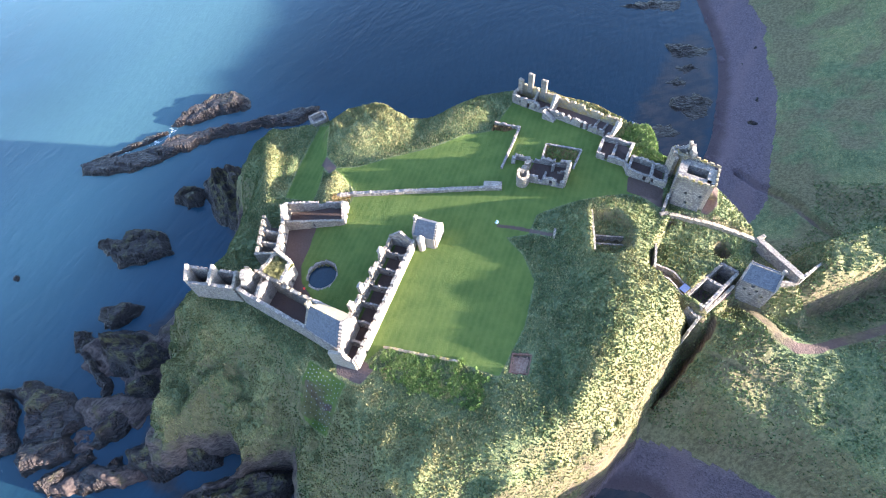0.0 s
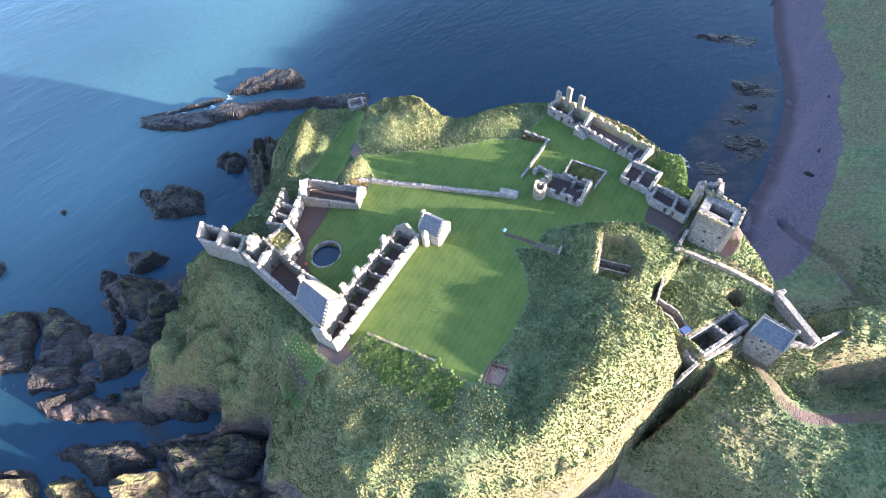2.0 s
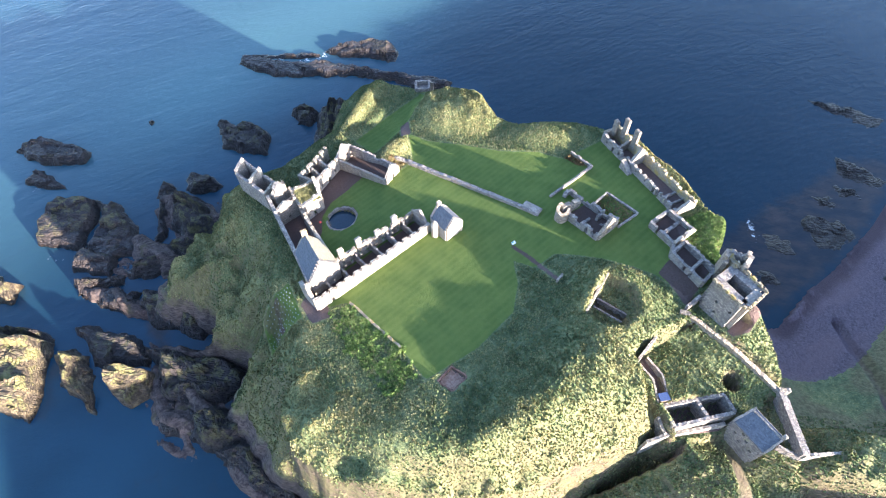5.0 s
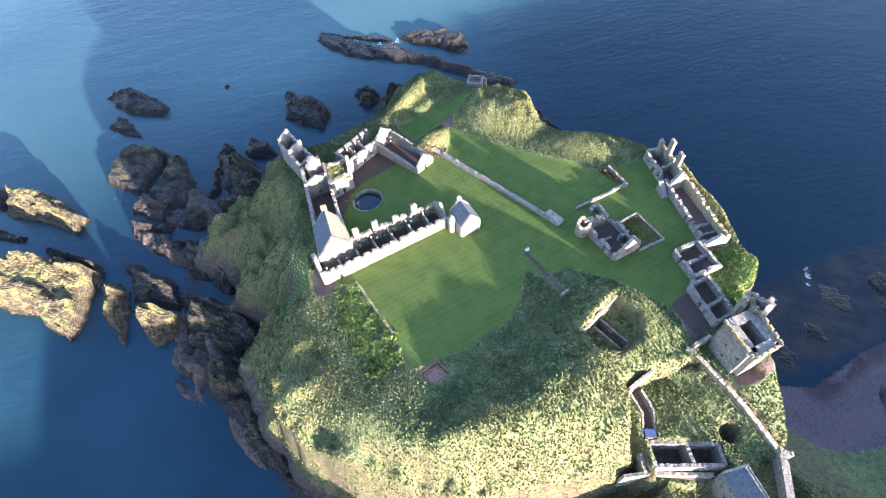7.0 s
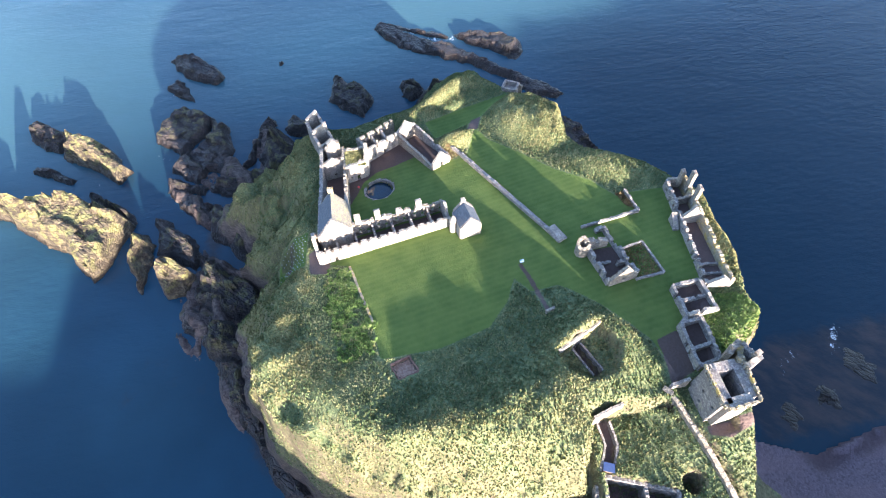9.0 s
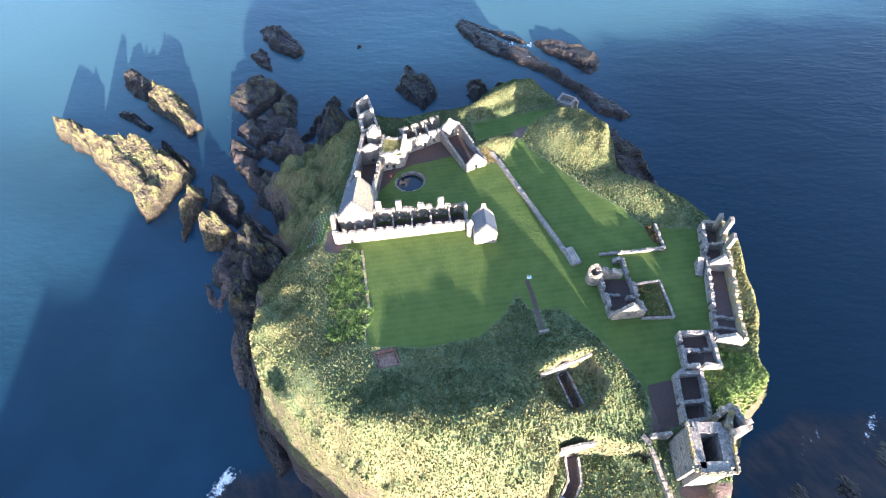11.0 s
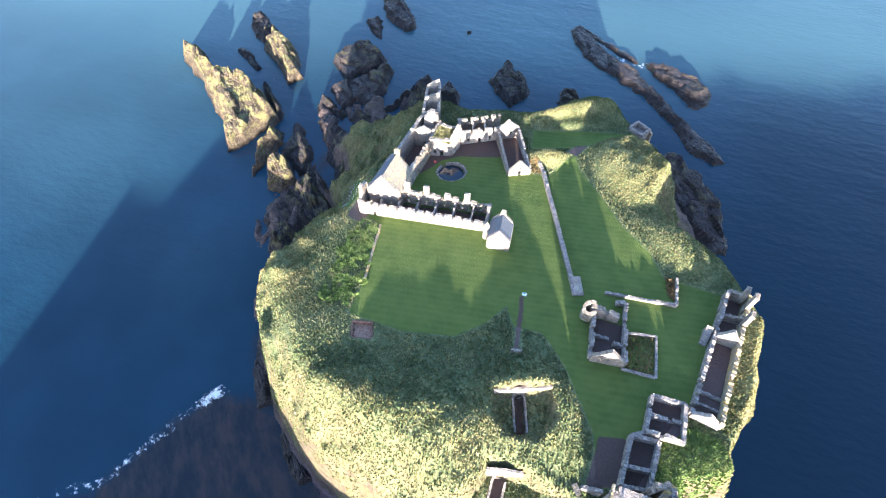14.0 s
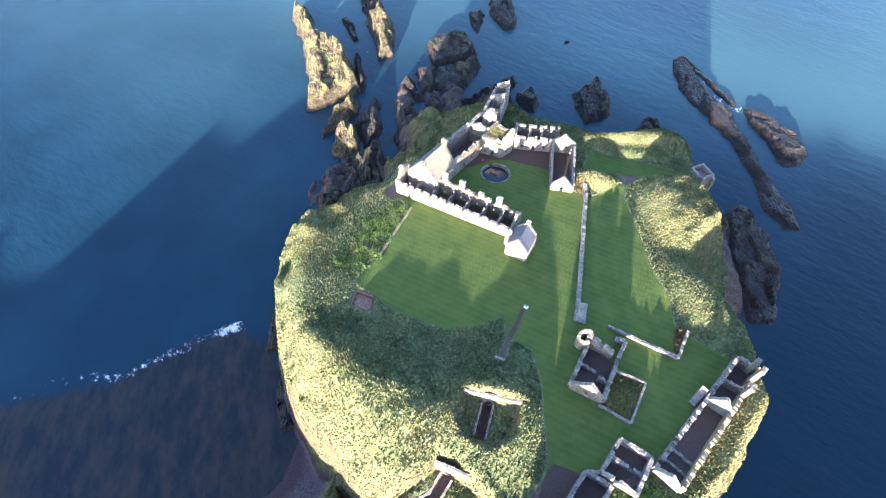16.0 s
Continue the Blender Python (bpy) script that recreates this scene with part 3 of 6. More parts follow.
EARTHS = [
    [(16.6, -37.2), (21.9, -35.8), (24, -40.5), (18.4, -41.9)],
    [(10.5, 32), (18, 36.5), (17.9, 42), (29.2, 48.7), (34.5, 39.5), (27, 36.8), (20, 35), (15.3, 31), (13.5, 27), (10, 21)],
    [(82.8, -45), (88.6, -43.5), (88.8, -54.2), (82.5, -56)], [(55.9, -14.6), (56.9, -14.6), (58.3, -20), (59.0, -25), (60.2, -31), (59.1, -31.2), (57.7, -24.5), (57.1, -20)],
    [(54.6, 48.6), (58.0, 48.0), (60.8, 54.6), (57.6, 55)], [(-3, -3.5), (2, -4.5), (3, -0.5), (-1, 6), (-3.5, 4)],
    [(-8, 12), (-9.6, 11.8), (-12.2, 6), (-11.6, 2.4), (-10, 2.6), (-10.4, 6.2)], [(86, -68.5), (90, -70), (97, -68), (96.5, -66), (86, -66.6)],
    # floors inside the roofless buildings
    [(0.8, -0.3), (40, 5.6), (39, 11), (-0.4, 5.2)], [(1.6, 5), (10.2, 6.5), (9.8, 20.5), (10.2, 36), (10.4, 42.5), (3.2, 43.4), (2.3, 20)], [(-1, 59), (3, 45), (8, 47), (2, 62)],
    [(18.5, 42.5), (29.5, 48.5), (28, 55), (15.5, 47.5)], [(30, 48), (38.9, 31.7), (45, 34.5), (36, 51.5)],
    [(75.2, -15), (77.2, -27), (84.6, -26), (83.2, -15)], [(101, -33.5), (106.5, -34.5), (110.5, 2), (106.3, 2.8)],
    [(92.5, -32), (99.8, -31.5), (100, -40.6), (92.2, -40.6)], [(89.5, -42.5), (94.9, -42), (94.4, -52.4), (89, -53.5)],
    [(63.7, -59.2), (66.3, -59.2), (66.6, -65.4), (63.6, -71.2), (61.4, -70.0), (64.0, -65.0)], [(62.2, -41.6), (64.4, -40.9), (67.6, -49.6), (65.4, -50.3)],
]
def paleness(x, y):
    """Where the rough grass is straw-coloured: died back, and brightened on the west slope."""
    d = 0.5 * smooth(-47, -58, y) * smooth(66, 56, x) * smooth(-14, 0, x)
    d = d + bump(x, y, 78, 45, 13, 20, 38, 0.95, 4) + bump(x, y, 49, 43, 8, 6, 20, 0.9, 4) + bump(x, y, 51, 71, 17, 4.5, 36, 0.8, 4) + bump(x, y, 92, 16, 14, 7, -40, 0.45, 4)
    d = d + bump(x, y, 64, -46, 13, 9, 20, 0.6, 4) + bump(x, y, 115, -20, 6.5, 26, 4, 1.0, 6) + bump(x, y, 0, -34, 9, 10, 0, 0.4) + bump(x, y, 113, -43, 4.5, 7, 0, 1.0, 4) + bump(x, y, 74, -67, 12, 10, 0, 0.4, 4)
    # straw on the west slope, raised to put sea and sky bounce into colour
    d = d + 0.9 * smooth(2, -6, x) * smooth(-40, -30, y) * (0.8 + 1.1 * vnoise(x, y, 7.0))
    d = d + bump(x, y, 98, -108, 26, 11, -42, 0.8, 4) + 0.55 * smooth(105, 125, x) * smooth(-55, -70, y) * smooth(-0.2, 0.5, vnoise(x, y, 17.0, 6.0))
    return np.clip(d, 0, 1)


PLOT = [(84.6, -27.4), (92.5, -27.0), (91.3, -15.6), (84, -17)]
LANE_PATH = [(75.6, -87.0), (70.5, -92.5), (66.8, -98), (66.2, -104), (69, -109), (74.6, -114), (82, -122), (92, -132)]


def axis(lo, hi, step, far):
    a = [float(v) for v in np.arange(lo, hi + step / 2, step)]
    s, v = step, hi
    while v < far:
        s *= 1.25
        v += s
        a.append(v)
    s, v = step, lo
    while v > -far:
        s *= 1.25
        v -= s
        a.insert(0, v)
    return np.array(a)


gx, gy = axis(-76, 262, 0.8, 2600), axis(-118, 124, 0.8, 2600)
GX, GY = np.meshgrid(gx, gy)
GZ = ground(GX, GY)
a_lawn = np.minimum(np.minimum(sdist(GX, GY, LAWN), sdist(GX, GY, STRIP)), sdist(GX, GY, NETTED))
a_lawn = np.maximum(a_lawn, -sdist(GX, GY, PLOT))
a_gravel = np.min([sdist(GX, GY, p) for p in EARTHS], axis=0)
_hz, _, _sd = headland(GX, GY)
_mz = mainland(GX, GY)
path_d = seg_dist(GX, GY, LANE_PATH, False)
a_gravel = np.minimum(a_gravel, path_d - 1.4)
a_gravel = np.minimum(a_gravel, seg_dist(GX, GY, STREAM, False) - 0.8)
rough_grass = smooth(0.2, 1.5, a_lawn) * smooth(0.2, 1.2, a_gravel) * smooth(8, 14, GZ)
GZ = GZ + rough_grass * ((0.09 + 0.04 * paleness(GX, GY) ** 2) * fbm(GX, GY, 2.2, 3, 4.0) + 0.16 * fbm(GX, GY, 9.0, 2, 6.0))
_de, _ds = seg_dist(GX, GY, COAST_E[:8], False), seg_dist(GX, GY, COAST_S[1:], False)
a_beach = np.where(_sd[3] < -6, 20.0, np.where(GZ < 6.0, np.minimum(_de - 24 - 3 * fbm(GX, GY, 20, 2), _ds - 19), 20.0))
nx, ny = len(gx), len(gy)
idx = np.arange(nx * ny).reshape(ny, nx)
quads = np.stack([idx[:-1, :-1], idx[:-1, 1:], idx[1:, 1:], idx[1:, :-1]], -1).reshape(-1, 4)
me = bpy.data.meshes.new("ground")
me.from_pydata(np.stack([GX, GY, GZ], -1).reshape(-1, 3).tolist(), [], quads.tolist())
me.shade_smooth()
for name, a in (("lawn", a_lawn), ("gravel", a_gravel), ("beach", a_beach), ("pale_mix", paleness(GX, GY)), ("mainland", np.where(_mz > _hz + 0.05, 1.0, 0.0))):
    me.attributes.new(name, "FLOAT", "POINT").data.foreach_set("value", np.clip(a, -20, 20).ravel().astype(np.float32))
me.materials.append(M_GROUND)
land = tagged(new("ground", me), "grass-topped rocky sea headland with mown lawns", "ground", kind="structure")

# the sea, with reefs below it and foam round the rocks
REEF_SW = [(-120, -150), (-73, -126), (-52, -100), (-41, -72), (-34, -59), (-24, -56), (0, -62), (17, -68), (34, -80), (34, -120), (0, -170)]
REEF_E = [(130, -64), (128, -46), (150, -30), (185, -28), (215, -30), (250, -30), (262, -44), (221, -58), (188, -64)]
REEF_W = [(-90, -20), (-62, -14), (-40, -30), (-30, -45), (-20, -50), (-20, 0), (-40, 40), (-60, 30), (-80, 10)]
sx, sy = axis(-180, 250, 2.5, 2600), axis(-170, 230, 2.5, 2600)
SX, SY = np.meshgrid(sx, sy)
shal = np.maximum.reduce([smooth(8, -10, sdist(SX, SY, p)) * w for p, w in ((REEF_SW, 1.0), (REEF_E, 0.8), (REEF_W, 0.2))])
shore = np.minimum(np.abs(sdist(SX, SY, BASE)), 60)
shal = np.maximum(shal, 0.55 * smooth(9, 0, shore))
foam = np.maximum.reduce([smooth(5.5, 0.3, seg_dist(SX, SY, p, False)) * w for p, w in (
    ([(-58, -101), (-50, -95), (-43, -77), (-40, -69), (-35, -60)], 0.80), ([(-36, -62), (-33, -57)], 1.15), ([(-74, -126), (-66, -108), (-58, -101)], 0.62),
    ([(76, 181), (72, 179), (60, 183)], 0.9), ([(52, 191), (46, 190), (36, 196)], 0.95), ([(28, 196), (40, 177), (52, 168)], 0.5), ([(121, 112), (118, 108)], 0.6), ([(-82, 158), (-78, 160)], 0.7), ([(-81, 113), (-77, 108)], 0.7), ([(172, -38), (178, -30)], 0.8), ([(150, -42), (158, -36)], 0.7),
    ([(260, -46), (221, -58.5), (188, -64.5)], 0.35), ([(-105, 96), (-112, 100)], 0.6), ([(-126, 80), (-120, 66)], 0.6))])
# murky tone that also carries the sunlit paleness beyond the headland's shadow
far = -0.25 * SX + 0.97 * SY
lit_silt = (0.55 + 0.55 * fbm(SX, SY, 150, 2, 5.0)) * smooth(90, 200, far) + 0.30 * smooth(-70, -170, SX) * smooth(-60, 30, SY) + 0.12 * np.exp(-((SX + 75) ** 2 + (SY + 15) ** 2) / 900.0)
sidx = np.arange(len(sx) * len(sy)).reshape(len(sy), len(sx))
squads = np.stack([sidx[:-1, :-1], sidx[:-1, 1:], sidx[1:, 1:], sidx[1:, :-1]], -1).reshape(-1, 4)
me = bpy.data.meshes.new("water")
me.from_pydata(np.stack([SX, SY, 0 * SX], -1).reshape(-1, 3).tolist(), [], squads.tolist())
me.shade_smooth()
# the last mask is shade on the eastern sea, kept as colour
for name, a in (("shallow", shal), ("foam", foam), ("lit_silt", np.clip(lit_silt, 0, 1)), ("east_shade", 0.85 * smooth(85, 150, SX) * smooth(260, 120, SY))):
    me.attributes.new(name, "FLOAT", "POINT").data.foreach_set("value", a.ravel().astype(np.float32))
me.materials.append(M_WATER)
tagged(new("water", me), "blue-green sea with reefs and foam", "sea", kind="structure")


# ---------------------------------------------------------------- building tools
def part(name, bm, material, parent, label=""):
    me = bpy.data.meshes.new(name)
    bm.to_mesh(me)
    bm.free()
    me.materials.append(material)
    ob = new(name, me)
    if parent:
        ob.parent = parent
    if label:
        ob["label"] = label
    return ob


def thing(name, label, category, group=""):
    return tagged(new(name), label, category, group)


def hexa(bm, lo, hi, ends=(True, True)):
    """A block from four bottom and four top corners; ends: whether its first and last side are closed."""
    v = [bm.verts.new(p) for p in (*lo, *hi)]
    bm.faces.new(v[3::-1])
    bm.faces.new(v[4:])
    for i in range(4):
        if (i == 3 and not ends[0]) or (i == 1 and not ends[1]):
            continue
        j = (i + 1) % 4
        bm.faces.new((v[i], v[j], v[4 + j], v[4 + i]))


def box(bm, cx, cy, z0, z1, lx, ly, turn=0.0, taper=0.0):
    c, s = math.cos(radians(turn)), math.sin(radians(turn))
    ring = lambda k, z: [(cx + k * (a * c - b * s), cy + k * (a * s + b * c), z) for a, b in ((-lx / 2, -ly / 2), (lx / 2, -ly / 2), (lx / 2, ly / 2), (-lx / 2, ly / 2))]
    hexa(bm, ring(1, z0), ring(1 - taper, z1))


def wall_bm(p0, p1, thick, top0, top1, base=None, rough=0.3, holes=(), step=0.5, seed=0, apex=0.0, notch=(), sink=0.6):
    """A ruined wall from p0 to p1, its crown from height top0 to top1 with a broken outline, and openings (from, to, sill, head)
    in metres along and above the foot. apex: a gable's extra height at its middle; notch: (from, to, drop) bites out of the crown."""
    bm = bmesh.new()
    d = Vector((p1[0] - p0[0], p1[1] - p0[1]))
    L = d.length
    d /= L
    nrm = Vector((-d.y, d.x))
    cuts = sorted({0.0, L, *[round(min(max(v, 0), L), 3) for h in (*holes, *notch) for v in h[:2]]})
    xs = []
    for a, b in zip(cuts, cuts[1:]):
        k = max(1, round((b - a) / step))
        xs += [a + (b - a) * i / k for i in range(k)]
    xs.append(L)
    r = random.Random(seed * 977 + int(L * 100))
    px, py = np.array([p0[0] + d.x * s for s in xs]), np.array([p0[1] + d.y * s for s in xs])
    zb = [float(v) - sink for v in ground(px, py)] if base is None else [base] * len(xs)
    run, tops = 0.0, []
    for s in xs:
        run = 0.55 * run + r.uniform(-1, 1)
        tops.append(top0 + (top1 - top0) * s / L + run * rough + apex * (1 - abs(2 * s / L - 1)))
    jit = [(r.uniform(-0.07, 0.07), r.uniform(-0.07, 0.07)) for _ in xs]
    rag = [(0.5 * rough * r.uniform(-1, 1), 0.5 * rough * r.uniform(-1, 1)) for _ in xs]
    off = (-0.5 * thick, 0.5 * thick)

    def P(i, z, k):
        q = Vector(p0[:2]) + d * xs[i] + nrm * (off[k] + jit[i][k])
        return (q.x, q.y, z)

    cols = []
    for i in range(len(xs) - 1):
        m = 0.5 * (xs[i] + xs[i + 1])
        t0, t1 = tops[i], tops[i + 1]
        cut = False
        for a, b, drop in notch:
            if a <= m <= b:
                t0, t1, cut = t0 - drop, t1 - drop, True
        spans = [[zb[i], zb[i + 1], max(t0, zb[i] + 0.3), max(t1, zb[i + 1] + 0.3)]]
        foot = max(zb[i], zb[i + 1]) + sink
        for a, b, sill, head in holes:
            if a <= m <= b:
                lo, hi = foot + sill, foot + head
                s0 = spans.pop()
                cut = True
                spans.append([s0[0], s0[1], max(min(lo, s0[2]), s0[0] + 0.1), max(min(lo, s0[3]), s0[1] + 0.1)])
                if hi < min(s0[2], s0[3]) - 0.15:
                    spans.append([hi, hi, s0[2], s0[3]])
        cols.append((spans, cut))
    for i, (spans, cut) in enumerate(cols):
        for a0, a1, t0, t1 in spans:
            left = cut or i == 0 or cols[i - 1][1]
            right = cut or i == len(cols) - 1 or cols[i + 1][1]
            hexa(bm, (P(i, a0, 0), P(i + 1, a1, 0), P(i + 1, a1, 1), P(i, a0, 1)), (P(i, t0 + rag[i][0], 0), P(i + 1, t1 + rag[i + 1][0], 0), P(i + 1, t1 + rag[i + 1][1], 1), P(i, t0 + rag[i][1], 1)), (left, right))
    bmesh.ops.remove_doubles(bm, verts=bm.verts, dist=0.002)
    bmesh.ops.recalc_face_normals(bm, faces=bm.faces)
    return bm


def wall(parent, p0, p1, thick, top0, top1, name="wall", material=None, label="", **kw):
    return part(name, wall_bm(p0, p1, thick, top0, top1, **kw), material or M_STONE, parent, label)


def slab(pts, thick):
    """A plate whose upper face is the given polygon."""
    bm = bmesh.new()
    up = [bm.verts.new(p) for p in pts]
    dn = [bm.verts.new(Vector(p) - Vector((0, 0, thick))) for p in pts]
    bm.faces.new(up)
    bm.faces.new(dn[::-1])
    for i in range(len(pts)):
        j = (i + 1) % len(pts)
        bm.faces.new((up[i], dn[i], dn[j], up[j]))
    bmesh.ops.recalc_face_normals(bm, faces=bm.faces)
    return bm


def blocks(bm_boxes):
    bm = bmesh.new()
    for b in bm_boxes:
        box(bm, *b)
    return bm


def roof_slope(parent, eave0, eave1, ridge1, ridge0, material, label="", sag=0.0):
    """One slope of a roof as a thick plate, slightly uneven."""
    bm = bmesh.new()
    r = random.Random(int(abs(eave0[0] * 100) + abs(eave0[1] * 7)))
    nu, nv = 8, 5
    grid = {}
    e0, e1, r0, r1 = map(Vector, (eave0, eave1, ridge0, ridge1))
    for i in range(nu + 1):
        for j in range(nv + 1):
            p = e0.lerp(e1, i / nu).lerp(r0.lerp(r1, i / nu), j / nv)
            dz = r.uniform(-0.05, 0.05) if 0 < i < nu and 0 < j < nv else 0
            grid[i, j] = (bm.verts.new(p + Vector((0, 0, dz))), bm.verts.new(p - Vector((0, 0, 0.22))))
    for i in range(nu):
        for j in range(nv):
            q = [grid[i, j], grid[i + 1, j], grid[i + 1, j + 1], grid[i, j + 1]]
            bm.faces.new([v[0] for v in q])
            bm.faces.new([v[1] for v in q][::-1])
    rim = [grid[i, 0] for i in range(nu + 1)] + [grid[nu, j] for j in range(1, nv + 1)] + [grid[i, nv] for i in range(nu - 1, -1, -1)] + [grid[0, j] for j in range(nv - 1, 0, -1)]
    for a, b in zip(rim, rim[1:] + rim[:1]):
        bm.faces.new((a[0], a[1], b[1], b[0]))
    bmesh.ops.recalc_face_normals(bm, faces=bm.faces)
    return part("roof_slope", bm, material, parent, label)


def chimney(parent, x, y, z0, z1, lx, ly, turn, seed=0, name="chimney", material=None):
    """A broken chimney stack: shaft, slightly wider cope, uneven crown."""
    r = random.Random(seed + 31)
    bm = bmesh.new()
    c, s = math.cos(radians(turn)), math.sin(radians(turn))
    ring = lambda kx, ky, z, j=0.0: [(x + a * kx * c - b * ky * s, y + a * kx * s + b * ky * c, z + r.uniform(-j, j)) for a, b in ((-.5, -.5), (.5, -.5), (.5, .5), (-.5, .5))]
    prev = [bm.verts.new(p) for p in ring(lx, ly, z0)]
    bm.faces.new(prev[::-1])
    nxt = [bm.verts.new(p) for p in ring(lx, ly, z1 - 0.5)]
    for i in range(4):
        bm.faces.new((prev[i], prev[(i + 1) % 4], nxt[(i + 1) % 4], nxt[i]))
    bm.faces.new(nxt)
    shaft = part(name, bm, material or M_STONE, parent)
    bm = bmesh.new()
    prev = [bm.verts.new(p) for p in ring(lx + 0.2, ly + 0.2, z1 - 0.53)]
    bm.faces.new(prev[::-1])
    for kx, ky, z, j in ((lx + 0.22, ly + 0.22, z1 - 0.45, 0.0), (lx + 0.18, ly + 0.18, z1 - 0.25, 0.06), (lx * 0.9, ly * 0.9, z1, 0.18)):
        nxt = [bm.verts.new(p) for p in ring(kx, ky, z, j)]
        for i in range(4):
            bm.faces.new((prev[i], prev[(i + 1) % 4], nxt[(i + 1) % 4], nxt[i]))
        prev = nxt
    bm.faces.new(prev)
    part("cope", bm, material or M_STONE, shaft)
    return shaft


# ---------------------------------------------------------------- the long roofless range on the lawn
def along(p0, p1, s, off=0.0):
    d = Vector((p1[0] - p0[0], p1[1] - p0[1])).normalized()
    return (p0[0] + d.x * s - d.y * off, p0[1] + d.y * s + d.x * off)


GA, GB = (0.4, -0.6), (40.2, 5.0)          # foot of the lawn front
TURN = math.degrees(math.atan2(GB[1] - GA[1], GB[0] - GA[0]))
rng = thing("lodging_range", "long roofless pale stone lodging range with broken chimneys", "ruin")
wall(rng, GA, GB, 0.95, 54.2, 55.1, "front_wall", M_HARL, rough=0.16, seed=1,
     holes=[(2.6, 3.3, 1.0, 2.0), (4.3, 5.3, 0.0, 2.0), (9.2, 9.7, 1.3, 1.9), (14.9, 15.4, 1.3, 1.9), (20.6, 21.1, 1.3, 1.9), (26.4, 26.9, 1.3, 1.9), (32.2, 32.7, 1.3, 1.9)],
     notch=[(s, s + w, h) for s, w, h in ((1.6, 0.9, 0.5), (3.8, 0.8, 0.9), (6.0, 1.0, 1.0), (8.8, 0.8, 0.6), (11.8, 1.0, 0.9), (14.6, 0.9, 0.5), (17.6, 1.1, 1.0), (20.4, 0.8, 0.6), (23.3, 1.0, 0.9), (26.2, 0.9, 0.5), (29.2, 1.0, 1.0), (32.0, 0.9, 0.6), (35.0, 1.1, 0.9), (37.6, 0.8, 0.5))])
NA, NB = along(GA, GB, 0.2, 7.3), along(GA, GB, 40.0, 7.3)
wall(rng, NA, NB, 0.95, 54.1, 55.0, "rear_wall", rough=0.26, seed=2,
     holes=[h for k in range(7) for h in ((1.6 + 5.75 * k, 2.5 + 5.75 * k, 1.2, 2.9), (4.0 + 5.75 * k, 4.9 + 5.75 * k, 0.1, 2.2))],
     notch=[(0.8 + 5.75 * k, 2.2 + 5.75 * k, 1.1 + 0.3 * (k % 2)) for k in range(7)] + [(36.5, 39.0, 0.8)])
for k in range(6):
    s = 6.0 + 5.75 * k
    wall(rng, along(GA, GB, s, 0.45), along(GA, GB, s, 6.9), 0.6, 51.6 + 0.06 * s, 52.0 + 0.06 * s, "partition_wall", M_STONE2, rough=0.25, seed=10 + k,
         holes=[(2.4, 3.4, 0.0, 1.9)], notch=[(3.6, 5.2, 0.9)])
wall(rng, (0.4, -0.6), (-0.8, 6.7), 1.0, 54.0, 55.0, "end_wall", M_HARL, rough=0.2, seed=3, apex=2.6, notch=[(0.5, 2.2, 1.0)])
for k, (x, y, zt) in enumerate(((12.8, 8.5, 57.8), (18.8, 9.4, 57.9), (25.3, 10.3, 56.0), (31.5, 11.0, 57.8))):
    chimney(rng, x, y, 54.0, zt, 1.7, 0.95, TURN, k, material=M_HARL)
chimney(rng, 0.0, 2.4, 54.0, 58.2, 0.9, 1.2, TURN, 9, material=M_HARL)
wall(rng, along(GA, GB, 39.6, 0.5), along(GA, GB, 39.6, 7.0), 0.8, 55.0, 55.2, "end_wall", M_STONE2, rough=0.12, seed=5, apex=3.4, holes=[(2.9, 3.6, 3.2, 4.2)])

# ---------------------------------------------------------------- the roofed house at its end
hs = thing("roofed_house", "small lime-harled house with crow-stepped gables and slate roof", "house")
HA, HB, HC, HD = (42.2, -1.2), (48.2, -0.4), (47.2, 6.4), (41.2, 5.6)
EV, RG = 56.6, 60.2
wall(hs, HA, HB, 0.7, EV - 0.2, EV - 0.2, "gable", M_HARL, rough=0, apex=RG - EV, step=0.5, holes=[(2.7, 3.3, 5.2, 6.0)])
wall(hs, HD, HC, 0.7, EV - 0.2, EV - 0.2, "gable", M_HARL, rough=0, apex=RG - EV, step=0.5)
wall(hs, HB, HC, 0.7, EV - 0.3, EV - 0.3, "wall", M_HARL, rough=0, holes=[(2.4, 3.2, 1.2, 2.4), (4.4, 5.2, 3.4, 4.4)])
wall(hs, HA, HD, 0.7, EV - 0.3, EV - 0.3, "wall", M_HARL, rough=0, holes=[(4.6, 5.5, 0.0, 2.0)])
mid = lambda a, b, z: ((a[0] + b[0]) / 2, (a[1] + b[1]) / 2, z)
R0, R1 = mid(HA, HB, RG), mid(HD, HC, RG)
roof_slope(hs, (HA[0] - 0.25, HA[1] + 0.2, EV - 0.25), (HD[0] - 0.25, HD[1] - 0.2, EV - 0.25), (R1[0], R1[1] - 0.2, RG), (R0[0], R0[1] + 0.2, RG), M_SLATE, "blue-grey slate slope")
roof_slope(hs, (HB[0] + 0.25, HB[1] + 0.2, EV - 0.25), (HC[0] + 0.25, HC[1] - 0.2, EV - 0.25), (R1[0], R1[1] - 0.2, RG), (R0[0], R0[1] + 0.2, RG), M_SLATE, "blue-grey slate slope")


